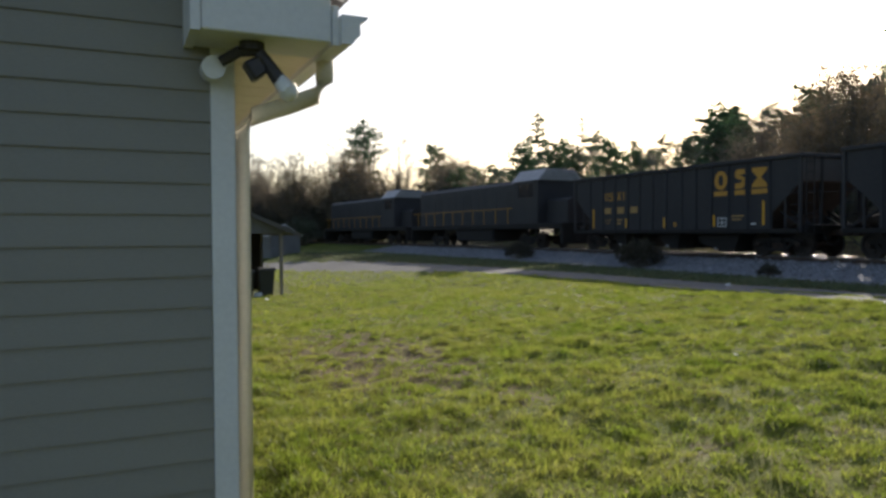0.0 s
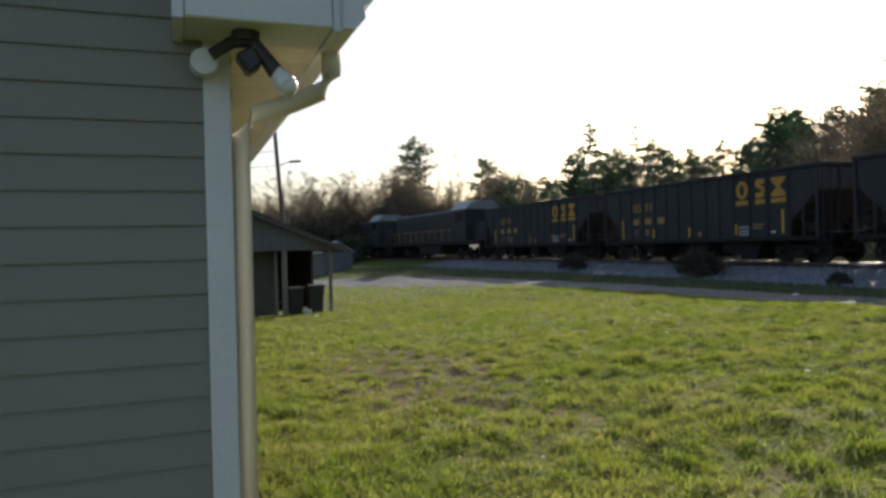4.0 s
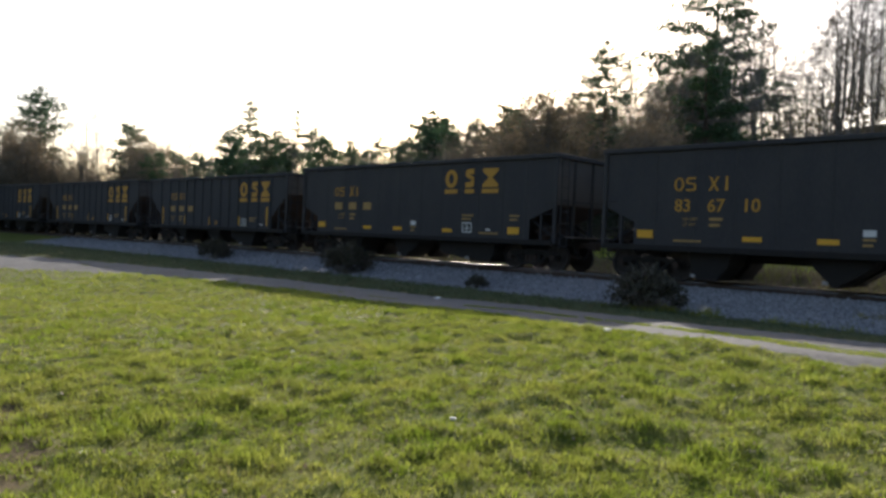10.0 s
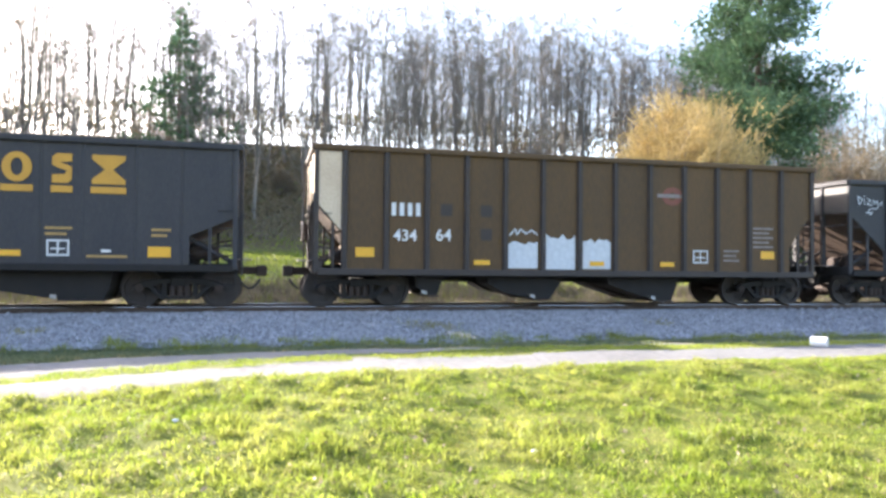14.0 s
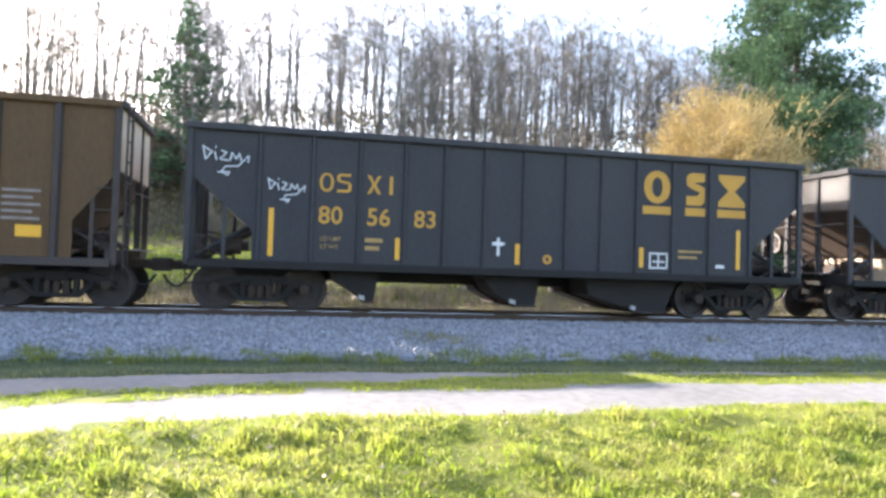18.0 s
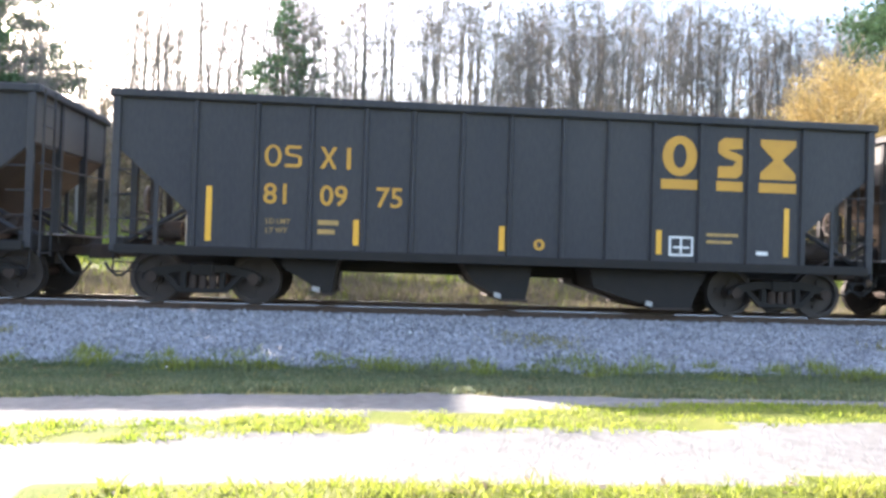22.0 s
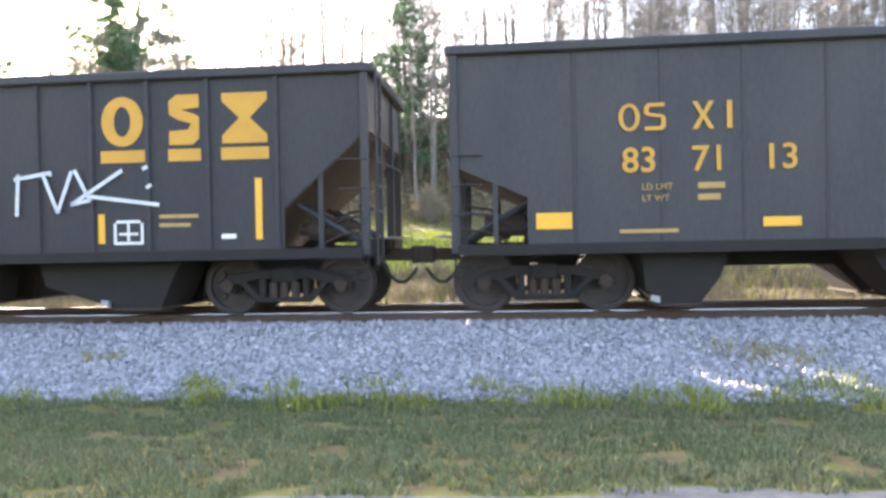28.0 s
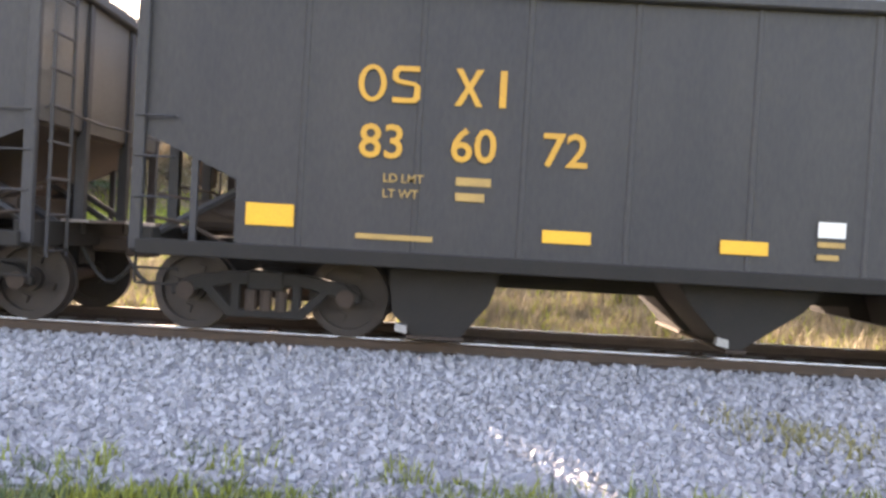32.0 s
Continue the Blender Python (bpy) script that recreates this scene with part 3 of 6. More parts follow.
# ---- train ----
def truck_parts(car, y0):
    """A three-piece freight truck with two wheelsets, centred at y0."""
    tr = new("truck")
    tr.parent, tr.location = car, (0, y0, 0)
    tr["label"] = "cast steel freight truck"
    for s in (-1, 1):
        bm = bmesh.new()
        x0, x1 = (s * 1.0, s * 1.09) if s > 0 else (s * 1.09, s * 1.0)
        # top chord, bottom chord and diagonals of the side frame
        prism(bm, ((-1.05, 0.50), (-0.85, 0.62), (-0.42, 0.70), (0.42, 0.70), (0.85, 0.62), (1.05, 0.50), (1.05, 0.40), (0.80, 0.46), (0.40, 0.55), (-0.40, 0.55), (-0.80, 0.46), (-1.05, 0.40)), 0, x0, x1)
        prism(bm, ((-0.72, 0.50), (-0.42, 0.19), (0.42, 0.19), (0.72, 0.50), (0.60, 0.52), (0.36, 0.28), (-0.36, 0.28), (-0.60, 0.52)), 0, x0, x1)
        for a in (-0.34, 0.34):
            prism(bm, ((a - 0.05, 0.24), (a + 0.05, 0.24), (a + 0.05, 0.6), (a - 0.05, 0.6)), 0, x0, x1)
        part("side_frame", bm, M_GRIME, tr, bevel=0.012)
        for a in (-0.17, 0, 0.17):
            bm = bmesh.new()
            tube(bm, [(s * 1.045, a, 0.27), (s * 1.045, a, 0.5)], 0.07, 8)
            part("spring", bm, M_RUSTY, tr)
        for a in (-0.89, 0.89):
            bm = bmesh.new()
            disc(bm, (0, a, 0.457), 0, 0.1, s * 1.05 - 0.07, s * 1.05 + 0.1, 14)
            part("axle_box", bm, M_RUSTY, tr)
    bm = bmesh.new()
    box(bm, -1.12, 1.12, -0.2, 0.2, 0.5, 0.72)
    part("bolster", bm, M_GRIME, tr, bevel=0.02)
    for a in (-0.89, 0.89):
        ws = new("wheelset")
        ws.parent, ws.location = tr, (0, a, 0.457)
        for s in (-1, 1):
            bm = bmesh.new()
            disc(bm, (0, 0, 0), 0, 0.457, s * 0.70, s * 0.835, 28, 0.37)
            disc(bm, (0, 0, 0), 0, 0.485, s * 0.685, s * 0.715, 28, 0.37)
            disc(bm, (0, 0, 0), 0, 0.375, s * 0.745, s * 0.775, 20)
            disc(bm, (0, 0, 0), 0, 0.14, s * 0.70, s * 0.85, 14)
            for k in range(4):
                t = k * math.pi / 2
                box(bm, s * 0.79 - 0.02, s * 0.79 + 0.02, 0.24 * math.cos(t) - 0.04, 0.24 * math.cos(t) + 0.04, 0.24 * math.sin(t) - 0.04, 0.24 * math.sin(t) + 0.04)
            part("wheel", bm, M_WHEEL, ws)
        bm = bmesh.new()
        tube(bm, [(-1.1, 0, 0), (1.1, 0, 0)], 0.08, 10)
        part("axle", bm, M_RUSTY, ws)
    return tr


def coupler(car, y0, s):
    bm = bmesh.new()
    box(bm, -0.1, 0.1, min(y0, y0 + s * 0.62), max(y0, y0 + s * 0.62), 0.78, 0.98)
    box(bm, -0.2, 0.16, min(y0 + s * 0.5, y0 + s * 0.78), max(y0 + s * 0.5, y0 + s * 0.78), 0.74, 1.02)
    part("coupler", bm, M_RUSTY, car, bevel=0.03)
    bm = bmesh.new()
    pts = [(-0.35, y0, 0.85)] + [(-0.35, y0 + s * 0.62 * k / 6, 0.85 - 0.42 * math.sin(math.pi * k / 7)) for k in range(1, 7)]
    tube(bm, pts, 0.028, 8)
    part("brake_hose", bm, M_WIRE, car)


def bar_shape(bm, u0, u1, z0, z1, s):
    """A flat painted bar on the car side; u runs to the right of one who looks at that side."""
    box(bm, -0.004, 0.004, min(-s * u0, -s * u1), max(-s * u0, -s * u1), z0, z1)


def emblem(kind, w, h):
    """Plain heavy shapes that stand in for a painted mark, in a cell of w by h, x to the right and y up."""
    bm = bmesh.new()
    def poly(pts):
        lo = [bm.verts.new((x, y, 0)) for x, y in pts]
        hi = [bm.verts.new((x, y, 0.004)) for x, y in pts]
        k = len(pts)
        bm.faces.new(hi)
        for i in range(k):
            bm.faces.new((lo[i], lo[(i + 1) % k], hi[(i + 1) % k], hi[i]))
    if kind in ("ring", "thin_ring"):
        k, t = 28, (0.3 if kind == "ring" else 0.2) * w
        rings = []
        for f, hi in ((0, 0), (0, 0.004), (t, 0.004), (t, 0)):
            rings.append([bm.verts.new((w / 2 + (w / 2 - f) * math.cos(q), h / 2 + (h / 2 - f * 0.75) * math.sin(q), hi)) for q in [2 * math.pi * i / k for i in range(k)]])
        for a, b in zip(rings, rings[1:]):
            for i in range(k):
                bm.faces.new((a[i], a[(i + 1) % k], b[(i + 1) % k], b[i]))
    elif kind == "step":
        poly(((0.0, 0.62 * h), (0.3 * w, 0.5 * h), (0.75 * w, 0.42 * h), (w, 0.4 * h), (w, 0.55 * h), (0.8 * w, 0.62 * h), (0.38 * w, 0.7 * h), (w, 0.74 * h), (w, h), (0.25 * w, h), (0, 0.88 * h)))
        poly(((w, 0.4 * h), (0.75 * w, 0.42 * h), (0.62 * w, 0.3 * h), (0, 0.28 * h), (0, 0), (0.78 * w, 0), (w, 0.12 * h)))
    elif kind == "hourglass":
        poly(((0, h), (w, h), (w, 0.84 * h), (0.62 * w, 0.5 * h), (0.38 * w, 0.5 * h), (0, 0.84 * h)))
        poly(((0, 0), (0, 0.16 * h), (0.38 * w, 0.5 * h), (0.62 * w, 0.5 * h), (w, 0.16 * h), (w, 0)))
    elif kind == "thin_step":
        poly(((0.0, 0.62 * h), (0.18 * w, 0.52 * h), (0.8 * w, 0.46 * h), (w, 0.44 * h), (w, 0.46 * h), (0.85 * w, 0.56 * h), (0.24 * w, 0.64 * h), (0.2 * w, 0.72 * h), (0.26 * w, 0.86 * h), (0.95 * w, 0.86 * h), (0.95 * w, h), (0.18 * w, h), (0, 0.86 * h)))
        poly(((w, 0.44 * h), (0.8 * w, 0.46 * h), (0.78 * w, 0.2 * h), (0.72 * w, 0.14 * h), (0.02 * w, 0.14 * h), (0.02 * w, 0), (0.82 * w, 0), (w, 0.12 * h)))
    elif kind == "thin_hourglass":
        poly(((0, h), (0.24 * w, h), (0.5 * w, 0.62 * h), (0.76 * w, h), (w, h), (0.62 * w, 0.5 * h), (0.38 * w, 0.5 * h)))
        poly(((0, 0), (0.38 * w, 0.5 * h), (0.62 * w, 0.5 * h), (w, 0), (0.76 * w, 0), (0.5 * w, 0.38 * h), (0.24 * w, 0)))
    elif kind == "post":
        poly(((0.38 * w, 0), (0.62 * w, 0), (0.62 * w, h), (0.38 * w, h)))
    else:
        poly(((0, 0), (w, 0), (w, h), (0, h)))
    return bm


EMBLEMS = {}


def paint(car, kind, u, z, w, h, s, X, material, name, label=""):
    """A flat shape on the side s (-1: the lane side) of a car, its lower left corner at u, z."""
    key = (kind, round(w, 3), round(h, 3), material.name)
    if key not in EMBLEMS:
        EMBLEMS[key] = mesh_of(emblem(kind, w, h), name, material)
    ob = new(name, EMBLEMS[key])
    ob.parent, ob.matrix_basis = car, side_pose(u, z, s, X)
    if label:
        ob["label"] = label
    return ob


def side_pose(u, z, s, X, tilt=0.0):
    """A pose on the car side in which x runs along the side and y up."""
    if s < 0:
        return Matrix(((0, 0, -1, -X - 0.006), (-1, 0, 0, -u), (0, 1, 0, z), (0, 0, 0, 1))) @ pose(0, 0, 0, 0, 0, tilt)
    return Matrix(((0, 0, 1, X + 0.006), (1, 0, 0, u), (0, 1, 0, z), (0, 0, 0, 1))) @ pose(0, 0, 0, 0, 0, tilt)


def hopper(name, L, H, spec, label):
    """An open-top hopper car of body length L and height H. y is the running direction; -x is the lane side."""
    car = thing(name, Matrix(), label, "hopper car", "cars of the coal train")
    X, zs, h = 1.55, spec.get("zs", 1.0), L / 2
    body, ribm = spec["body"], spec["rib"]
    cut, zc, zt = spec["cut"], spec["zc"], spec["zt"]
    for s in (-1, 1):
        bm = bmesh.new()
        x0, x1 = (s * (X - 0.03), s * X) if s > 0 else (s * X, s * (X - 0.03))
        prism(bm, ((-h + 0.02, H - 0.14), (h - 0.02, H - 0.14), (h - 0.02, zt), (h - cut, zc), (h - cut, zs), (-h + cut, zs), (-h + cut, zc), (-h + 0.02, zt)), 0, x0, x1)
        part("side_wall", bm, body, car)
        bm = bmesh.new()
        box(bm, s * X - 0.09, s * X + 0.06, -h, h, H - 0.14, H)
        part("top_chord", bm, body, car, bevel=0.02)
        bm = bmesh.new()
        box(bm, s * X - 0.12, s * X + 0.045, -h + 0.1, h - 0.1, zs - 0.14, zs + 0.02)
        part("side_sill", bm, spec["sill"], car, bevel=0.01)
        if spec["ribs"]:
            bm = bmesh.new()
            d = spec["rib_d"]
            wd = spec["rib_w"]
            prism(bm, ((-wd, 0), (wd, 0), (wd * 0.6, d), (-wd * 0.6, d)) if s > 0 else ((wd, 0), (-wd, 0), (-wd * 0.6, -d), (wd * 0.6, -d)), 2, zs + 0.02, H - 0.14)
            for v in bm.verts:
                v.co = Vector((s * X + v.co.y, v.co.x, v.co.z))
            bmesh.ops.recalc_face_normals(bm, faces=bm.faces)
            me = mesh_of(bm, "rib", ribm)
            for u in spec["ribs"]:
                y = h - u
                ob = new("rib", me)
                ob.parent, ob.location = car, (0, y, 0)
        for e in (-1, 1):
            bm = bmesh.new()
            yy = e * (h - 0.06)
            box(bm, s * X - 0.06, s * X + 0.02, yy - 0.06, yy + 0.06, zs - 0.1, H - 0.14)
            part("corner_post", bm, spec["post"], car, bevel=0.008)
    for e in (-1, 1):
        bm = bmesh.new()
        y0, y1 = sorted((e * (h - 0.02), e * (h - 0.06)))
        box(bm, -X + 0.02, X - 0.02, y0, y1, spec["ze"], H - 0.14)
        part("end_panel", bm, spec["end"], car, spec.get("end_label", "sunlit weathered end panel"))
        bm = bmesh.new()
        box(bm, -X - 0.06, X + 0.06, e * h - 0.09, e * h + 0.06, H - 0.14, H + 0.002)
        part("end_chord", bm, spec["post"], car, bevel=0.02)
        # sloping floor sheet
        bm = bmesh.new()
        ya, yb = e * (h - 0.06), e * (h - spec["slope"])
        prism(bm, ((ya, spec["ze"]), (yb, 1.05), (yb, 1.0), (ya, spec["ze"] - 0.05)), 1 - 1, -X + 0.035, X - 0.035)
        part("slope_sheet", bm, spec["slope_mat"], car, "rusty sloping end sheet")
        for x in (-0.55, 0.55):
            bm = bmesh.new()
            y0, y1 = sorted((e * (h - 0.1), e * (h + 0.02)))
            box(bm, x - 0.05, x + 0.05, y0, y1, 1.0, H - 0.14)
            part("end_post", bm, spec["post"], car, bevel=0.006)
        bm = bmesh.new()
        y0, y1 = sorted((e * (h - 0.22), e * h))
        box(bm, -X, X, y0, y1, 0.86, 1.14)
        part("end_sill", bm, spec["sill"], car, bevel=0.015)
        for x in (-1.3, -0.7, 0.7, 1.3):
            bm = bmesh.new()
            tube(bm, [(x, e * (h - 0.2), 1.1), (x * 0.95, e * (h - 1.3), 1.75)], 0.045, 6)
            part("slope_brace", bm, spec["post"], car)
        bm = bmesh.new()
        tube(bm, [(-0.95, e * (h - 0.45), 1.3), (-0.95, e * (h - 1.05), 1.3)], 0.17, 14)
        tube(bm, [(-0.95, e * (h - 1.05), 1.3), (-0.95, e * (h - 1.2), 1.3)], 0.1, 10)
        part("brake_reservoir", bm, M_RUSTY, car, "grimy brake reservoir")
        bm = bmesh.new()
        box(bm, -0.55, 0.2, e * (h - 0.7) - 0.14, e * (h - 0.7) + 0.14, 1.1, 1.42)
        part("brake_valve", bm, M_RUSTY, car, bevel=0.03)
        for k, (x, z) in enumerate(((-1.2, 1.5), (-0.6, 1.62), (-1.38, 1.25))):
            bm = bmesh.new()
            tube(bm, [(x, e * (h - 0.12), z), (x + 0.05, e * (h - 0.5), z - 0.05), (x + 0.1, e * (h - 0.9), z - 0.25)], 0.022, 6)
            part("brake_pipe", bm, M_RUSTY, car)
        # the step's grey is lighter than the other ironwork, standing in for sunlight
        bm = bmesh.new()
        y0, y1 = sorted((e * (h - 0.02), e * (h + 0.3)))
        box(bm, -1.0, 1.0, y0, y1, 1.14, 1.17)
        part("crossover_step", bm, M_GREYP, car, "worn steel crossover step, paled for sunlight")
        bm = bmesh.new()
        yy = e * (h + 0.07)
        tube(bm, [(-X + 0.1, e * (h + 0.01), 2.34), (-X + 0.12, yy, 2.36), (-0.4, yy, 2.32), (0.5, yy, 2.36), (X - 0.12, yy, 2.36), (X - 0.1, e * (h + 0.01), 2.34)], 0.016, 6)
        part("end_handrail", bm, spec["post"], car)
        for k in range(3):
            bm = bmesh.new()
            z = 1.45 + 0.42 * k
            tube(bm, [(-X - 0.02, e * (h - 0.03), z), (-X - 0.07, e * (h - 0.05), z), (-X - 0.07, e * (h - 0.42), z), (-X - 0.02, e * (h - 0.44), z)], 0.013, 5)
            part("grab_iron", bm, spec["post"], car)
        bm = bmesh.new()
        xa, xb = e * 1.06, e * 1.46
        for x in (xa, xb):
            tube(bm, [(x, e * (h + 0.09), 0.75), (x, e * (h + 0.09), H - 0.05)], 0.02, 6)
        for k in range(8):
            z = 0.82 + k * (H - 0.95) / 7.5
            tube(bm, [(xa, e * (h + 0.09), z), (xb + e * 0.04, e * (h + 0.09), z)], 0.018, 6)
        part("ladder", bm, spec["post"], car)
        for s in (-1, 1):
            bm = bmesh.new()
            f = 0.55 * spec["cut"]
            top = spec["zt"] + (spec["zc"] - spec["zt"]) * 0.55
            y0, y1 = sorted((e * (h - f), e * (h - f - 0.07)))
            box(bm, s * (X - 0.05) - 0.025, s * (X - 0.05) + 0.025, y0, y1, spec.get("zs", 1.0), top + 0.05)
            part("end_strut", bm, spec["post"], car)
        bm = bmesh.new()
        for k in range(3):
            z = 0.55 + 0.16 * k
            tube(bm, [(-X + 0.03, e * (h - 0.05), z), (-X + 0.03, e * (h - 0.5), z)], 0.015, 6)
        tube(bm, [(-X + 0.03, e * (h - 0.05), 0.55), (-X + 0.03, e * (h - 0.05), 1.0)], 0.015, 6)
        part("stirrup_step", bm, M_GRIME, car)
        coupler(car, e * (h - 0.1), e)
        truck_parts(car, e * (h - spec["truck"]))
    bm = bmesh.new()
    disc(bm, (0.85, h + 0.16, 1.95), 1, 0.27, -0.02, 0.02, 18, 0.225)
    for k in range(3):
        t = k * math.pi / 3
        tube(bm, [(0.85 - 0.23 * math.cos(t), h + 0.16, 1.95 - 0.23 * math.sin(t)), (0.85 + 0.23 * math.cos(t), h + 0.16, 1.95 + 0.23 * math.sin(t))], 0.012, 5)
    part("brake_wheel", bm, M_GREYP, car, "worn steel brake wheel")
    bm = bmesh.new()
    box(bm, 0.68, 1.02, h - 0.02, h + 0.13, 1.7, 2.15)
    part("brake_housing", bm, M_RUSTY, car, bevel=0.03)
    bm = bmesh.new()
    box(bm, -0.2, 0.2, -h + 0.2, h - 0.2, 0.62, 1.05)
    part("centre_sill", bm, M_GRIME, car)
    # unseen flat sheet, added to keep light from passing down through the empty car
    bm = bmesh.new()
    lim = h - spec["slope"]
    box(bm, -X + 0.04, X - 0.04, -lim, lim, 1.0, 1.06)
    part("floor_sheet", bm, M_GRIME, car)
    for outline in spec["bays"]:
        bm = bmesh.new()
        for x0, x1 in ((-X + 0.28, -0.22), (0.22, X - 0.28)):
            prism(bm, [(h - u, z) for u, z in outline], 0, x0, x1)
        part("hopper_bay", bm, M_GRIME, car, "grimy discharge hopper")
        low = min(z for u, z in outline)
        foot = [u for u, z in outline if z == low]
        ya, yb = h - foot[0] + 0.05, h - foot[-1] - 0.03
        bm = bmesh.new()
        box(bm, -X + 0.22, X - 0.22, yb, ya, low - 0.035, low - 0.002)
        part("bay_door", bm, M_RUSTY, car)
        bm = bmesh.new()
        prism(bm, ((ya, low + 0.02), (ya + 0.13, low + 0.05), (ya + 0.12, low + 0.13), (ya, low + 0.11)), 0, -X + 0.16, -X + 0.25)
        part("door_latch", bm, M_STEELG, car, "bright worn latch")
    return car


# outlines of the discharge bays, along the car from its front end and up from the rail
BAYS_SMOOTH = (((2.68, 1.0), (2.75, 0.35), (2.97, 0.13), (3.5, 0.13), (3.79, 0.5), (3.95, 1.0)), ((5.7, 1.0), (5.95, 0.62), (6.38, 0.17), (6.52, 0.17), (7.15, 0.6), (7.5, 1.0)), ((8.3, 1.0), (8.45, 0.6), (8.5, 0.45), (9.0, 0.36), (10.0, 0.2), (10.9, 0.2), (11.05, 0.5), (11.12, 1.0)))
BAYS_RIBBED = (((2.84, 1.0), (2.87, 0.7), (3.3, 0.45), (3.6, 0.25), (3.75, 0.25), (3.8, 0.6), (3.9, 1.0)), ((6.05, 1.0), (6.2, 0.7), (6.35, 0.5), (6.85, 0.23), (7.28, 0.23), (7.33, 0.5), (7.4, 1.0)), ((8.4, 1.0), (8.5, 0.7), (8.55, 0.5), (9.68, 0.15), (10.4, 0.15), (10.6, 0.6), (10.8, 1.0)))
BAYS_BROWN = (((2.56, 1.0), (2.62, 0.5), (2.9, 0.3), (3.15, 0.3), (3.25, 0.6), (3.4, 1.0)), ((4.4, 1.0), (4.5, 0.6), (5.0, 0.35), (5.8, 0.2), (6.2, 0.2), (6.5, 0.6), (6.6, 1.0)), ((7.8, 1.0), (7.9, 0.6), (8.5, 0.4), (9.3, 0.15), (9.8, 0.15), (10.0, 0.6), (10.1, 1.0)))
SMOOTH = dict(body=M_BLACK, rib=M_BLACK, sill=M_GRIME, post=M_BLACK, end=M_ENDP, slope_mat=M_RUSTY, ribs=(1.75, 2.95, 4.05, 5.15, 6.4, 7.6, 8.7, 9.65, 10.5, 11.6, 12.6), rib_d=0.014, rib_w=0.035, cut=1.08, zc=1.68, zt=2.15, ze=2.2, slope=2.6, truck=1.32, bays=BAYS_SMOOTH)
RIBBED = dict(SMOOTH, slope_mat=M_SLOPE, body=M_BLACK2, rib=M_BLACK2, ribs=(1.38, 2.42, 3.36, 4.3, 5.14, 6.01, 6.88, 7.84, 8.67, 9.52, 10.4, 11.32, 12.36), rib_d=0.05, rib_w=0.045, cut=1.27, zc=1.62, zt=2.72, ze=2.72, slope=1.95, truck=1.45, bays=BAYS_RIBBED)
BROWN = dict(SMOOTH, slope_mat=M_SLOPE, body=M_BROWN, rib=M_RIB, sill=M_RIB, post=M_RIB, end=M_CREAM, zs=0.94, ribs=tuple(0.74 + 1.03 * k for k in range(13)), rib_d=0.09, rib_w=0.08, cut=0.8, zc=1.66, zt=2.65, ze=2.65, slope=1.5, truck=1.15, bays=BAYS_BROWN)


def big_mark(car, u, z, s, X, cells, h, bz, bh):
    """The large yellow mark of three heavy shapes over bars."""
    for (du, w), kind in zip(cells, ("ring", "step", "hourglass")):
        paint(car, kind, u + du, z, w, h, s, X, M_YELLOW, "logo_shape", "yellow painted mark")
        paint(car, "bar", u + du - 0.02, bz, w + 0.04, bh, s, X, M_YELLOW, "logo_bar", "yellow painted bar")


def small_mark(car, u, z, s, X, gap, w=0.29, h=0.38):
    for du, kind in ((0, "thin_ring"), (w + 0.06, "thin_step"), (gap, "thin_hourglass"), (gap + w + 0.06, "post")):
        paint(car, kind, u + du, z, w, h, s, X, M_YELLOW, "owner_mark", "yellow stencilled mark")


def numbers(car, pairs, u, z, s, X, step=1.0, size=0.56, material=None):
    for k, p in enumerate(pairs):
        if not p:
            paint(car, "bar", u + k * step, z, 0.5, 0.3, s, X, M_DULLY, "number_bar", "faded yellow painted bar")
            continue
        text_mesh(p, size, material or M_YELLOW, "car_number", car, side_pose(u + k * step, z, s, X))


def stencil(car, u, z, w, lines, s, X, material=None):
    for k in range(lines):
        paint(car, "bar", u, z - 0.13 * k, w * (1 if k % 2 == 0 else 0.8), 0.055, s, X, material or M_DULLY, "stencil_line", "faded stencilled lines")


def weights(car, u, z, s, X, gap=0.76):
    """The two small lines of words under the number, and the figures beside them that cannot be read."""
    text_mesh("LD LMT", 0.125, M_DULLY, "weight_stencil", car, side_pose(u, z, s, X), thick=0.004)
    text_mesh("LT WT", 0.125, M_DULLY, "weight_stencil", car, side_pose(u, z - 0.16, s, X), thick=0.004)
    for k in range(2):
        paint(car, "bar", u + gap, z - 0.16 * k, 0.36 - 0.06 * k, 0.085, s, X, M_DULLY, "stencil_line", "faded stencilled lines")


def data_plate(car, u, z, s, X):
    for (a, b, w, h) in ((0, 0, 0.46, 0.04), (0, 0.32, 0.46, 0.04), (0, 0, 0.04, 0.36), (0.42, 0, 0.04, 0.36), (0.21, 0.05, 0.035, 0.27), (0.08, 0.14, 0.3, 0.035)):
        paint(car, "bar", u + a, z + b, w, h, s, X, M_WHITE, "data_panel", "white data panel outline")


def reflector(car, u, z, w, h, s, X):
    paint(car, "bar", u, z, w, h, s, X, M_REFL, "reflector", "yellow reflective strip")


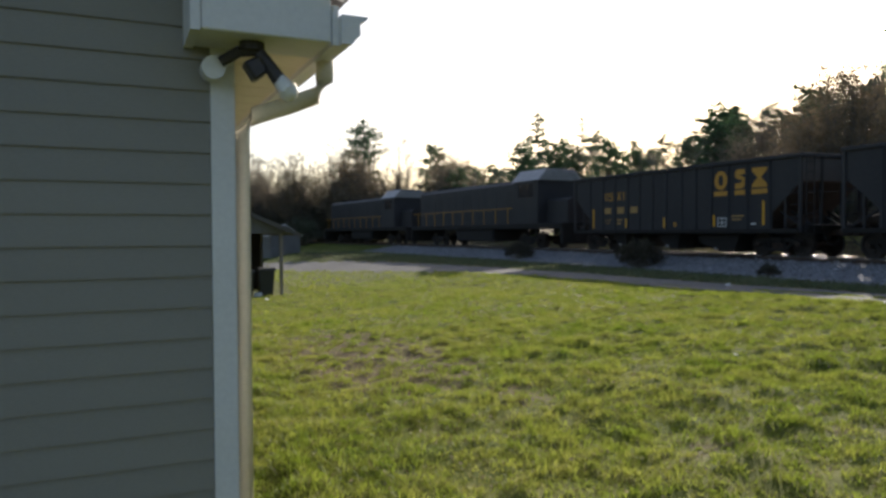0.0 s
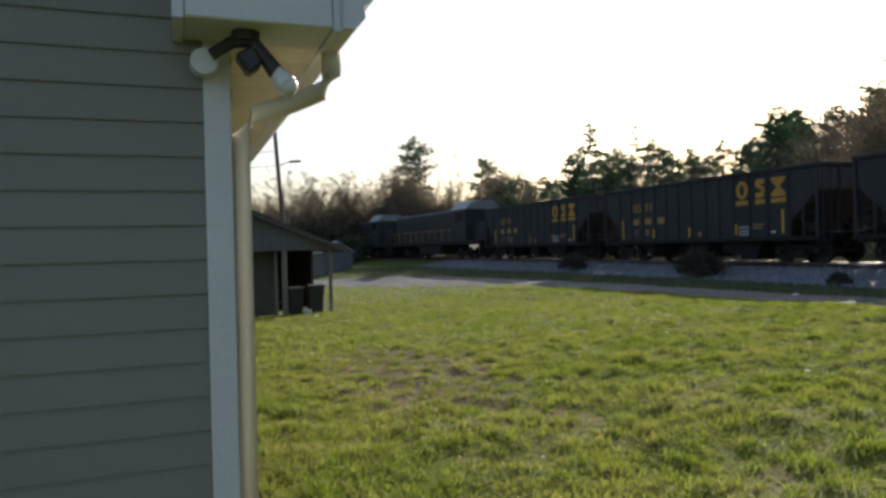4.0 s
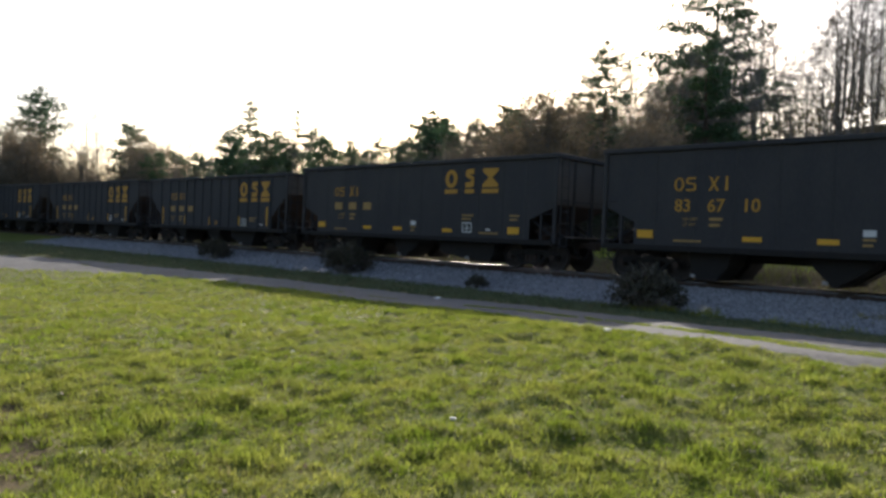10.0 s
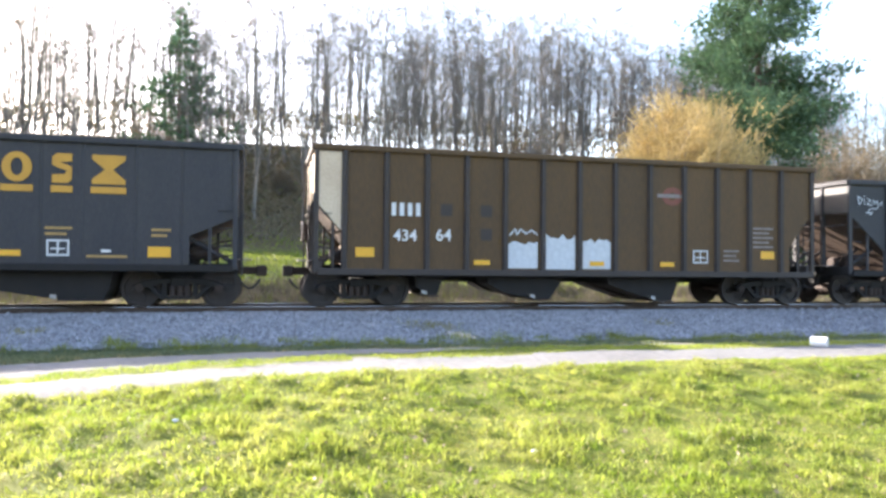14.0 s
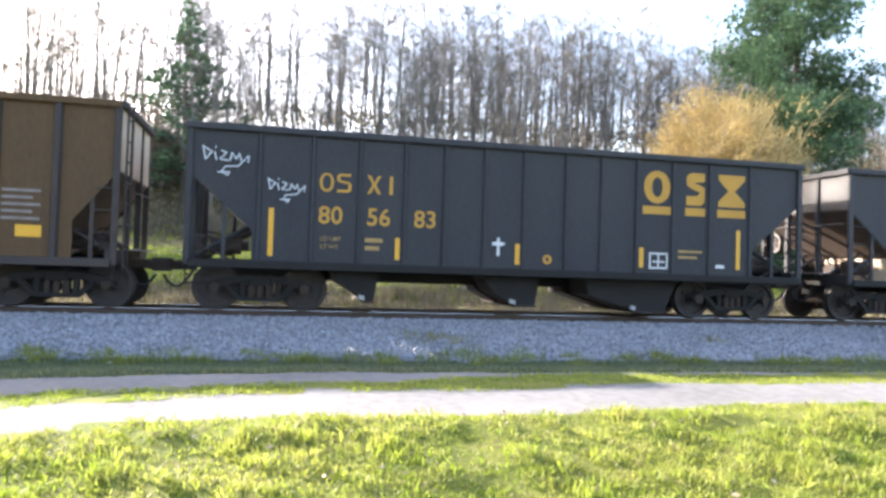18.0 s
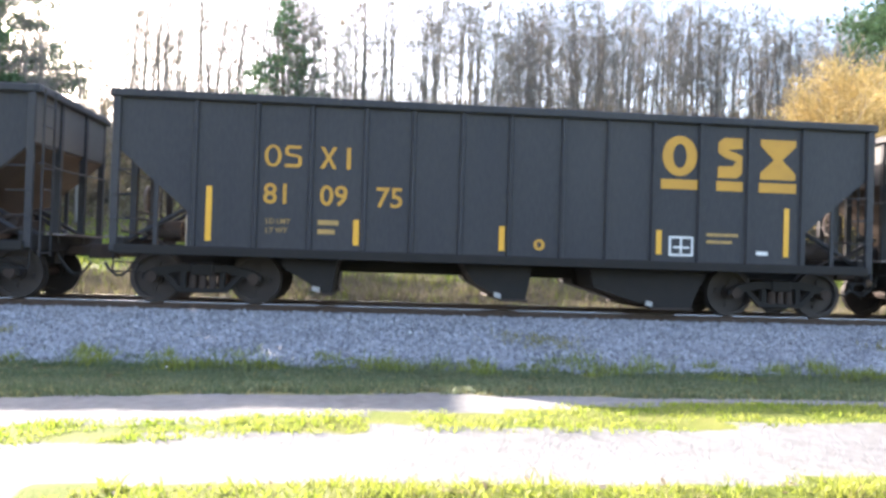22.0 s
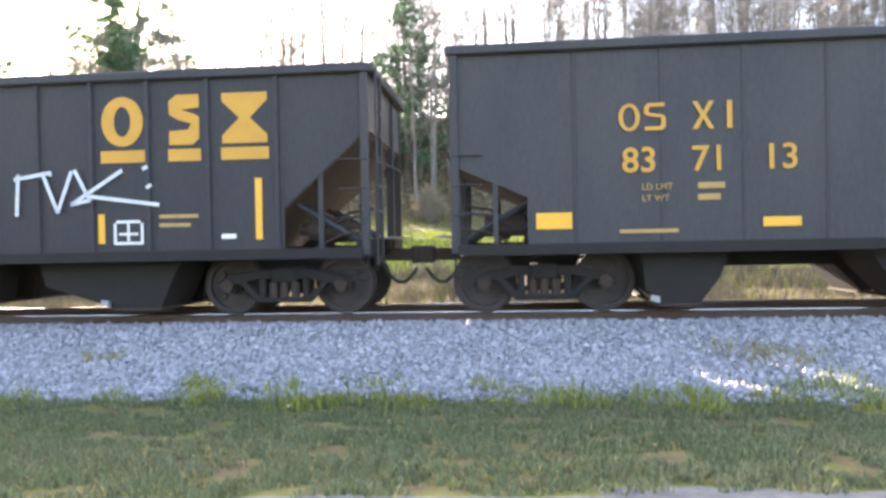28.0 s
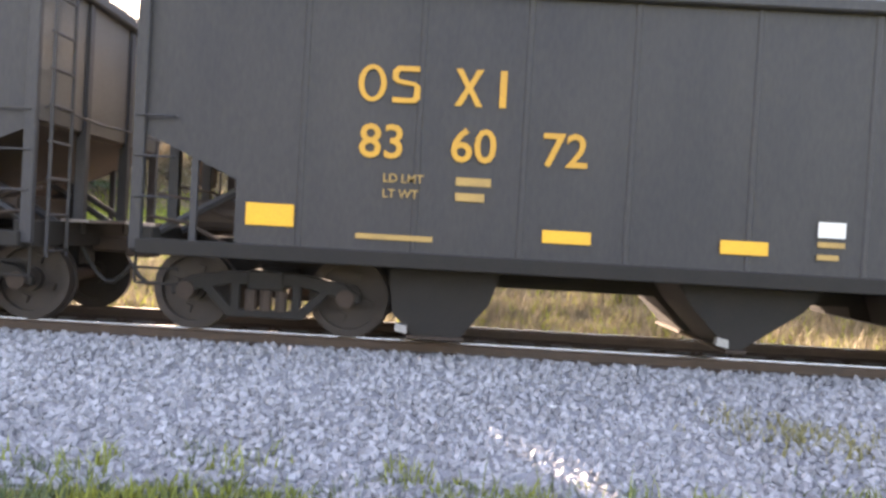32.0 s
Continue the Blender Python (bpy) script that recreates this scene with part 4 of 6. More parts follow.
def mark_smooth(car, nums, s, L):
    X, o = 1.566, -L / 2
    du = {"71": 0.06}.get(nums[1], 0.0)
    small_mark(car, o + du + 2.3, 2.56, s, X, 1.0)
    numbers(car, nums, o + du + 2.33, 1.99, s, X, 0.945, 0.49)
    weights(car, o + du + 2.6, 1.74, s, X)
    for u, z, w, hh in ((1.2, 1.22, 0.5, 0.23), (4.28, 1.2, 0.5, 0.13), (6.11, 1.19, 0.49, 0.14), (8.8, 1.18, 0.48, 0.13), (11.88, 1.18, 0.49, 0.24)):
        reflector(car, o + u, z, w, hh, s, X)
    paint(car, "bar", o + 7.1, 1.41, 0.28, 0.16, s, X, M_WHITE, "placard", "small white placard")
    stencil(car, o + 7.1, 1.31, 0.28, 2, s, X)
    data_plate(car, o + 9.79, 1.19, s, X)
    paint(car, "bar", o + 10.9, 1.28, 0.2, 0.06, s, X, M_WHITE, "placard")
    stencil(car, o + 9.75, 1.78, 0.55, 2, s, X)
    stencil(car, o + 11.95, 1.78, 0.42, 2, s, X)
    stencil(car, o + 2.35, 1.14, 0.8, 1, s, X)
    stencil(car, o + 10.6, 1.16, 0.85, 1, s, X)
    big_mark(car, o, 2.81, s, X, ((8.87, 0.6), (9.87, 0.4), (10.68, 0.7)), 0.66, 2.6, 0.15)


def mark_ribbed(car, nums, s, L):
    X, o = 1.55, -L / 2
    small_mark(car, o + 2.55, 2.45, s, X, 0.96)
    numbers(car, nums, o + 2.54, 1.81, s, X, 0.975, 0.5)
    weights(car, o + 2.6, 1.46, s, X, 0.9)
    for u, z, hh in ((1.58, 1.12, 0.95), (4.12, 1.12, 0.45), (6.71, 1.11, 0.44), (9.6, 1.14, 0.44), (12.02, 1.16, 0.9)):
        reflector(car, o + u, z, 0.1, hh, s, X)
    paint(car, "ring", o + 7.34, 1.14, 0.2, 0.2, s, X, M_YELLOW, "round_stencil")
    data_plate(car, o + 9.84, 1.12, s, X)
    stencil(car, o + 10.55, 1.5, 0.6, 2, s, X)
    paint(car, "bar", o + 11.5, 1.18, 0.22, 0.07, s, X, M_WHITE, "placard")
    big_mark(car, o, 2.58, s, X, ((9.68, 0.65), (10.73, 0.46), (11.54, 0.68)), 0.74, 2.34, 0.18)


def strokes(car, name, lines, u, z, s, X, r=0.018, label="", k=1.0):
    """Sprayed lines on the side, as thin flat rods; points in metres along and up."""
    for ln in lines:
        bm = bmesh.new()
        for (a, b), (c, d) in zip(ln, ln[1:]):
            q, w = Vector((a * k, b * k, 0)), Vector((c * k, d * k, 0))
            t = (w - q).normalized()
            nn = Vector((-t.y, t.x, 0)) * r
            q, w = q - t * r * 0.5, w + t * r * 0.5
            lo = [bm.verts.new(v) for v in (q - nn, w - nn, w + nn, q + nn)]
            bm.faces.new(lo)
        part(name + "_stroke", bm, M_SPRAY, car, label).matrix_basis = side_pose(u, z, s, X)


# where each car's front end stands at 20 s, its body length and its paint
SPEED = 4.37
UNREAD = ("", "", "")
CARS = [
    ("ribbed", 121.4, 13.7, UNREAD), ("ribbed", 106.1, 13.7, UNREAD), ("ribbed", 90.9, 13.7, UNREAD), ("smooth", 75.9, 13.9, UNREAD), ("smooth", 60.3, 13.9, ("83", "67", "10")),
    ("smooth", 45.0, 13.9, ("83", "75", "36")), ("brown_main", 29.4, 14.27, ("434", "64")), ("ribbed", 14.0, 13.6, ("80", "56", "83")), ("ribbed", -1.02, 13.74, ("81", "09", "75")),
    ("ribbed", -15.69, 13.75, ("82", "05", "91")), ("smooth", -30.6, 13.4, ("83", "71", "13")), ("smooth", -45.5, 13.6, ("83", "60", "72")), ("ribbed", -60.5, 13.7, UNREAD),
]
H_SMOOTH, H_RIBBED, H_BROWN = 3.85, 3.68, 3.97
TRAIN = []


def build_cars():
    base = {}
    for kind, L, H, spec, label in (("smooth", 13.85, H_SMOOTH, SMOOTH, "black smooth-sided coal hopper car with yellow markings"), ("ribbed", 13.72, H_RIBBED, RIBBED, "dusty black ribbed coal hopper car with yellow markings"), ("brown", 14.2, H_BROWN, BROWN, "faded brown ribbed coal gondola car with rusty ends")):
        base[kind] = hopper("hopper_car", L, H, spec, label)
    used = set()
    for kind, front, L, nums in CARS:
        k = kind.split("_")[0]
        LB = {"brown": 14.2, "smooth": 13.85, "ribbed": 13.72}[k]
        if k not in used:
            car = base[k]
            used.add(k)
        else:
            car = None
        TRAIN.append([kind, front - LB / 2, LB, nums, car, k])
    for row in TRAIN:
        if row[4] is None:
            row[4] = copy_thing(base[row[5]], Matrix())
    for kind, mid, LB, nums, car, k in TRAIN:
        if k == "smooth":
            mark_smooth(car, nums, -1, LB)
        elif k == "ribbed":
            mark_ribbed(car, nums, -1, LB)
        elif kind == "brown_main":
            o = -LB / 2
            for i in range(4):
                paint(car, "bar", o + 1.9 + i * 0.205, 2.28, 0.11, 0.32, -1, 1.56, M_WHITE, "owner_mark", "white stencilled mark")
            numbers(car, nums[:1], o + 1.95, 1.66, -1, 1.56, 1, 0.4, M_WHITE)
            numbers(car, nums[1:], o + 3.02, 1.68, -1, 1.56, 1, 0.42, M_WHITE)
            reflector(car, o + 1.02, 1.25, 0.46, 0.23, -1, 1.56)
            for u in (4.02, 7.2, 9.28):
                reflector(car, o + u, 1.08, 0.42, 0.12, -1, 1.585)
            reflector(car, o + 12.45, 1.32, 0.44, 0.22, -1, 1.56)
            for u, w, z, hh in ((4.95, 0.8, 1.0, 0.7), (5.98, 0.82, 0.98, 0.93), (7.02, 0.8, 1.0, 0.82)):
                bm = bmesh.new()
                rng = random.Random(int(u * 10))
                pts = [(0, 0), (w, 0)] + [(w - w * k / 7, hh * (1 - 0.16 * rng.random())) for k in range(8)]
                vs = [bm.verts.new((x, y, 0)) for x, y in pts]
                bm.faces.new(vs)
                part("paint_patch", bm, M_SPRAY, car, "white painted-out patch").matrix_basis = side_pose(o + u, z, -1, 1.556)
            strokes(car, "scribble", (((0, 0), (0.15, 0.16), (0.2, 0.02), (0.3, 0.16), (0.45, 0.05), (0.6, 0.14), (0.75, 0.03)),), o + 4.98, 1.85, -1, 1.56, 0.02, "pale sprayed scribble")
            paint(car, "ring", o + 9.35, 2.75, 0.62, 0.5, -1, 1.556, M_RED, "round_emblem", "faded red emblem")
            paint(car, "bar", o + 9.2, 2.96, 0.8, 0.1, -1, 1.559, M_GREYP, "emblem_bar")
            data_plate(car, o + 10.3, 1.18, -1, 1.556)
            stencil(car, o + 12.2, 2.15, 0.65, 5, -1, 1.556, M_GREYP)
            stencil(car, o + 11.25, 1.5, 0.5, 3, -1, 1.556, M_GREYP)
            for du, dz in ((3.15, 2.3), (4.2, 2.3), (4.2, 1.7)):
                paint(car, "bar", o + du, dz, 0.3, 0.3, -1, 1.556, M_RIB, "dark_patch")
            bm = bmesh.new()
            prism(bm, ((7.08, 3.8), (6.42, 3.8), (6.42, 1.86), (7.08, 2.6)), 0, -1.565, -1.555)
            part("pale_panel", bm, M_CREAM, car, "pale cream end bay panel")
        if nums and nums[0] == "82":
            o = -LB / 2
            strokes(car, "graffiti", (((0.0, 1.25), (0.22, 0.25), (0.62, 0.32), (0.66, 0.4)), ((0.08, 1.0), (0.45, 1.05), (0.62, 0.98), (0.6, 0.6)), ((0.95, 1.1), (1.05, 0.68)), ((1.15, 0.42), (1.55, 0.5), (1.55, 0.62)), ((1.8, 0.45), (1.85, 1.1), (2.35, 1.08), (2.35, 0.5)), ((1.7, 0.85), (2.35, 0.85)), ((2.72, 0.42), (2.75, 0.95)), ((2.7, 0.9), (3.2, 0.98), (3.2, 0.95)), ((3.1, 0.95), (3.3, 0.45), (3.5, 0.98)), ((3.55, 1.0), (3.75, 0.6), (3.5, 0.55), (4.2, 0.98)), ((3.75, 0.65), (4.7, 0.52)), ((4.55, 0.75), (4.6, 0.78)), ((4.5, 1.0), (4.55, 1.02))), o + 5.3, 1.12, -1, 1.605, 0.028, "white sprayed graffiti letters", 1.12)
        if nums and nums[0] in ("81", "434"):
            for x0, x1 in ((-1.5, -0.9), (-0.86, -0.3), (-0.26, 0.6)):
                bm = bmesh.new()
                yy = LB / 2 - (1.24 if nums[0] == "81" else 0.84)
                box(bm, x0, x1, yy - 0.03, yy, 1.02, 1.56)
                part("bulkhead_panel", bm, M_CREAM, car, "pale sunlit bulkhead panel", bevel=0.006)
        if nums and nums[0] == "80":
            o = -LB / 2
            for u, z, k2 in ((0.3, 2.85, 0.85), (1.55, 2.35, 0.7)):
                strokes(car, "graffiti", (((0.0, 0.42), (0.06, 0.12), (0.2, 0.3), (0.0, 0.42)), ((0.26, 0.3), (0.3, 0.12)), ((0.27, 0.4), (0.29, 0.42)), ((0.4, 0.34), (0.52, 0.3), (0.38, 0.14), (0.56, 0.12)), ((0.6, 0.12), (0.64, 0.3), (0.74, 0.16), (0.8, 0.28)), ((0.8, 0.3), (0.86, 0.1), (1.02, 0.26), (1.0, 0.1)), ((1.02, 0.26), (0.78, 0.0), (0.5, -0.02), (0.42, -0.14), (0.55, -0.22), (0.6, -0.14), (0.34, -0.16))), o + u, z, -1, 1.61, 0.014, "white sprayed scribble", k2)
            paint(car, "bar", o + 6.3, 1.28, 0.06, 0.38, -1, 1.56, M_WHITE, "cross_mark")
            paint(car, "bar", o + 6.2, 1.5, 0.26, 0.07, -1, 1.56, M_WHITE, "cross_mark")
        if nums and nums[1] == "71":
            o = -LB / 2
            strokes(car, "graffiti", (((0.22, 0.12), (0.05, 0.3), (0.02, 0.5), (0.12, 0.56), (0.22, 0.46), (0.16, 0.34), (0.04, 0.12), (0.0, 0.2)), ((0.26, 0.2), (0.36, 0.52), (0.42, 0.58), (0.36, 0.24), (0.27, 0.2)), ((0.42, 0.22), (0.48, 0.7), (0.58, 0.78), (0.66, 0.72), (0.62, 0.36), (0.5, 0.24)), ((0.5, 0.66), (0.72, 0.58), (0.78, 0.64), (0.66, 0.3), (0.74, 0.22)), ((0.78, 0.5), (0.92, 0.56), (0.84, 0.3), (0.96, 0.28), (0.98, 0.16), (0.8, 0.18)), ((0.8, 0.14), (0.98, 0.04), (0.96, -0.08), (0.84, -0.1), (0.8, 0.0), (0.86, 0.06))), o + 10.42, 1.3, -1, 1.57, 0.016, "pale blue-white sprayed tag")


build_cars()


def locomotive(name):
    """A long-hood road locomotive, cab at its rear (towards -y)."""
    lo = thing(name, Matrix(), "dark road locomotive with a long hood and a high cab", "locomotive", "locomotives")
    bm = bmesh.new()
    box(bm, -1.5, 1.5, -10.2, 10.2, 1.15, 1.45)
    part("deck", bm, M_GRIME, lo, bevel=0.03)
    bm = bmesh.new()
    prism(bm, ((-0.95, 1.45), (0.95, 1.45), (0.95, 3.9), (0.7, 4.15), (-0.7, 4.15), (-0.95, 3.9)), 1, -5.2, 9.6)
    part("long_hood", bm, M_BLACK, lo)
    bm = bmesh.new()
    prism(bm, ((-1.5, 1.45), (1.5, 1.45), (1.5, 3.95), (0.9, 4.55), (-0.9, 4.55), (-1.5, 3.95)), 1, -7.9, -5.3)
    part("cab", bm, M_BLACK, lo)
    bm = bmesh.new()
    prism(bm, ((-1.56, 3.95), (1.56, 3.95), (0.95, 4.62), (-0.95, 4.62)), 1, -8.05, -5.15)
    part("cab_roof", bm, M_STEELG, lo, "pale cab roof")
    bm = bmesh.new()
    prism(bm, ((-0.9, 1.45), (0.9, 1.45), (0.9, 2.7), (0.6, 2.9), (-0.6, 2.9), (-0.9, 2.7)), 1, -10.0, -7.9)
    part("short_hood", bm, M_BLACK, lo)
    for s in (-1, 1):
        bm = bmesh.new()
        box(bm, s * 1.505 - 0.01, s * 1.505 + 0.01, -7.4, -5.8, 3.0, 3.75)
        part("side_window", bm, M_GLASS, lo)
        bm = bmesh.new()
        for y in np.arange(-4.5, 9.6, 1.5):
            tube(bm, [(s * 1.45, y, 1.45), (s * 1.45, y, 2.4)], 0.02, 6)
        tube(bm, [(s * 1.45, -5.0, 2.4), (s * 1.45, 9.8, 2.4)], 0.02, 6)
        part("handrail", bm, M_YELLOW, lo)
        for y in np.arange(-4.6, 9.0, 1.15):
            bm = bmesh.new()
            box(bm, s * 0.95 - 0.015, s * 0.95 + 0.015, y, y + 1.0, 1.6, 3.5)
            part("hood_door", bm, M_BLACK, lo)
    bm = bmesh.new()
    disc(bm, (0, 6.9, 4.2), 2, 0.7, -0.05, 0.1, 18)
    disc(bm, (0, 5.0, 4.2), 2, 0.7, -0.05, 0.1, 18)
    part("radiator_fan", bm, M_GRIME, lo)
    bm = bmesh.new()
    box(bm, -1.4, 1.4, -2.6, 2.6, 0.35, 1.15)
    part("fuel_tank", bm, M_GRIME, lo, bevel=0.1)
    for e in (-1, 1):
        bm = bmesh.new()
        box(bm, -1.5, 1.5, e * 10.2 - 0.1, e * 10.2 + 0.1, 0.3, 1.2)
        part("pilot_plate", bm, M_GRIME, lo)
    for y in (-6.3, 6.3):
        truck_parts(lo, y)
    return lo


LOCO = locomotive("locomotive")
LOCO2 = copy_thing(LOCO, Matrix())
ROLLING = [(row[4], row[1], row[2] / 2 - 1.4) for row in TRAIN] + [(LOCO, 133.0, 6.3), (LOCO2, 154.5, 6.3)]


# ---- house, carport, poles ----
HOUSE = pose(-22.33, 5.72, 0, 0, 0, 2.5)
LAP = 0.152


def lap_board(length, axis):
    """One lap of siding along an axis, its foot standing proud; outside is -y for axis 0 and +x for axis 1."""
    bm = bmesh.new()
    if axis == 0:
        prism(bm, ((0.0, 0), (-0.018, 0.002), (-0.018, 0.012), (-0.004, LAP + 0.01), (0.0, LAP + 0.01)), 0, -length, 0)
    else:
        prism(bm, ((0.0, 0.004), (0.030, 0.0), (0.030, 0.014), (0.004, LAP + 0.012), (0.0, LAP + 0.012)), 1, 0, length)
    return mesh_of(bm, "siding_board", M_SIDING_G)


def build_house():
    house = thing("house", HOUSE, "single-storey house clad in cream lap siding with white trim", "house")
    W, D, z0, z1 = 8.0, 11.2, -0.97, 1.9
    bm = bmesh.new()
    box(bm, -W, -0.02, 0.0, D, z0 - 0.3, z1)
    wall = part("wall", bm, M_SHEDW, house)
    bm = bmesh.new()
    prism(bm, ((-W - 0.4, z1 + 0.02), (0.398, z1 + 0.02), (0.398, z1 + 0.14), (-W / 2, z1 + 1.65), (-W - 0.4, z1 + 0.14)), 1, 0.02, D - 0.02)
    part("attic_gable", bm, M_SIDING_G, house)
    n = int((z1 - z0 - 0.12) / LAP) + 1
    front, side = lap_board(W - 0.1, 0), lap_board(D - 0.2, 1)
    for k in range(n + 14):
        z = z0 + 0.18 + k * LAP
        if z < 3.4:
            ob = new("siding_board", front)
            ob.parent, ob.location = wall, (-0.1, 0.0, z)
            if z > z1:
                s = max(0.05, (1.65 - (z - z1)) / 1.65)
                ob.scale, ob.location = (s, 1, 1), (-W / 2 + (W - 0.1) * s / 2, 0.0, z)
        if z < z1 - 0.05:
            ob = new("siding_board", side)
            ob.parent, ob.location = wall, (-0.02, 0.1, z)
    bm = bmesh.new()
    box(bm, -W, 0.0, -0.03, D, z0 - 0.3, z0 + 0.2)
    part("foundation", bm, M_SHEDIN, house)
    bm = bmesh.new()
    box(bm, -0.122, -0.014, -0.03, -0.005, z0 + 0.15, z1)
    box(bm, -0.018, -0.006, -0.026, 0.1, z0 + 0.15, z1)
    part("corner_trim", bm, M_TRIM, house, "white corner post")
    bm = bmesh.new()
    box(bm, -0.02, 0.012, D - 0.1, D + 0.02, z0 + 0.15, z1)
    part("corner_trim", bm, M_TRIM, house, "white corner post")
    # soffit in grooved panels, fascia and gutter along the eave
    bm = bmesh.new()
    for k in range(40):
        y = 0.02 + k * 0.3
        if y + 0.29 < D + 0.2:
            box(bm, -0.0, 0.4, y, y + 0.285, z1 - 0.03, z1 - 0.013)
    box(bm, 0.0, 0.4, 0.02, D + 0.25, z1 - 0.013, z1 + 0.02)
    part("soffit", bm, M_SOFFIT, house, "ivory grooved soffit")
    bm = bmesh.new()
    box(bm, 0.40, 0.43, -0.37, D + 0.28, z1 - 0.06, z1 + 0.13)
    part("fascia", bm, M_TRIM, house)
    bm = bmesh.new()
    prism(bm, ((0.432, z1 - 0.06), (0.48, z1 - 0.06), (0.525, z1 - 0.01), (0.52, z1 + 0.04), (0.56, z1 + 0.068), (0.56, z1 + 0.078), (0.432, z1 + 0.078)), 1, -0.42, D + 0.3)
    part("gutter", bm, M_TRIM, house, "white eave gutter")
    # boxed return at the gable end
    bm = bmesh.new()
    prism(bm, ((-0.2, z1 - 0.045), (0.398, z1 - 0.045), (0.398, z1 + 0.16), (-0.2, z1 + 0.42)), 1, -0.36, -0.02)
    part("eave_return", bm, M_TRIM, house, "white boxed eave return", bevel=0.006)
    bm = bmesh.new()
    box(bm, -0.245, -0.202, -0.37, -0.02, z1 - 0.055, z1 + 0.5)
    part("rake_strip", bm, M_TRIM, house)
    bm = bmesh.new()
    prism(bm, ((0.46, z1 + 0.16), (0.46, z1 + 0.3), (-W / 2, z1 + 1.84), (-W / 2, z1 + 1.68)), 1, -0.4, -0.34)
    part("rake_board", bm, M_TRIM, house)
    roof = None
    for s in (1, -1):
        bm = bmesh.new()
        xa, xb = (0.5, -W / 2) if s > 0 else (-W - 0.5, -W / 2)
        prism(bm, ((xa, z1 + 0.185), (xa, z1 + 0.21), (xb, z1 + 1.9), (xb, z1 + 1.875)), 1, -0.40, D + 0.35)
        roof = part("roof", bm, M_SHINGLE, house, "dark asphalt shingle roof")
        bm = bmesh.new()
        for j in range(12):
            t = j / 12
            x, z = xa + (xb - xa) * t, z1 + 0.21 + 1.69 * t
            for i in range(34):
                y = -0.44 + i * 0.355 + (0.17 if j % 2 else 0)
                v = [bm.verts.new(q) for q in ((x, y, z + 0.012), (x + (xb - xa) / 11.5, y, z + 0.15), (x + (xb - xa) / 11.5, y + 0.34, z + 0.15), (x, y + 0.34, z + 0.012))]
                bm.faces.new(v)
        tagged(part("shingles", bm, M_SHINGLE, house), kind="stuff")
    # downspout: elbow from the gutter, then down the corner
    bm = bmesh.new()
    tube(bm, [(0.46, -0.02, z1 - 0.04), (0.455, -0.01, z1 - 0.15), (0.41, 0.02, z1 - 0.235), (0.28, 0.06, z1 - 0.285), (0.12, 0.1, z1 - 0.34), (0.04, 0.12, z1 - 0.44), (0.04, 0.12, z0 + 0.1)], 0.048, 12)
    part("downspout", bm, M_SOFFIT, house, "cream metal downspout", smooth=True)
    # windows with dark shutters on the long wall
    for y, w in ((3.2, 0.75), (6.6, 0.8)):
        win = new("window")
        win.parent = house
        win["label"] = "white framed window with dark maroon shutters"
        bm = bmesh.new()
        box(bm, -0.05, 0.02, y, y + w, 0.2, 1.5)
        part("pane", bm, M_GLASS, win)
        bm = bmesh.new()
        for a, b, c, d in ((y - 0.06, y, 0.14, 1.56), (y + w, y + w + 0.06, 0.14, 1.56), (y, y + w, 0.14, 0.2), (y, y + w, 1.5, 1.56), (y, y + w, 0.83, 0.88)):
            box(bm, -0.02, 0.05, a, b, c, d)
        part("window_frame", bm, M_TRIM, win)
        for a in (y - 0.36, y + w + 0.08):
            bm = bmesh.new()
            box(bm, -0.01, 0.045, a, a + 0.28, 0.14, 1.56)
            shutter = part("shutter", bm, M_MAROON, house, "maroon louvred shutter", bevel=0.004)
            for k in range(16):
                bm = bmesh.new()
                box(bm, 0.045, 0.058, a + 0.03, a + 0.25, 0.2 + k * 0.082, 0.245 + k * 0.082)
                part("louvre", bm, M_MAROON, shutter)
    # flood lamp under the return
    lamp = thing("flood_lamp", HOUSE @ pose(-0.03, -0.14, z1 - 0.14), "dark two-headed flood lamp with a frosted bulb under the eave", "outdoor lamp")
    bm = bmesh.new()
    disc(bm, (-0.09, 0.03, -0.025), 1, 0.056, -0.04, 0.05, 20)
    part("wall_plate", bm, M_TRIM, lamp, "round white mounting plate", smooth=False)
    bm = bmesh.new()
    tube(bm, [(-0.06, -0.02, 0.0), (0.02, -0.05, 0.05), (0.10, -0.06, 0.06)], 0.028, 8)
    disc(bm, (0.08, -0.06, 0.075), 2, 0.06, -0.02, 0.02, 14)
    part("arm", bm, M_LAMPB, lamp)
    bm = bmesh.new()
    prism(bm, ((0.03, -0.01), (0.11, 0.03), (0.145, -0.05), (0.085, -0.095)), 1, -0.12, -0.02)
    part("sensor", bm, M_LAMPB, lamp, "dark sensor box", bevel=0.012)
    bm = bmesh.new()
    tube(bm, [(0.11, -0.07, 0.05), (0.17, -0.08, -0.03), (0.205, -0.085, -0.08)], 0.03, 12, 0.036)
    part("lamp_head", bm, M_LAMPB, lamp)
    bm = bmesh.new()
    tube(bm, [(0.20, -0.085, -0.07), (0.23, -0.09, -0.11), (0.245, -0.092, -0.13)], 0.034, 14, 0.052)
    bmesh.ops.create_icosphere(bm, subdivisions=2, radius=0.051, matrix=Matrix.Translation((0.245, -0.092, -0.13)))
    part("bulb", bm, M_BULB, lamp, "frosted reflector bulb", smooth=True)
    # short stake and rubbish at the wall's foot
    stake = thing("stake", HOUSE @ pose(0.2, 4.2, -1.0), "short weathered wooden stake by the wall", "stake")
    bm = bmesh.new()
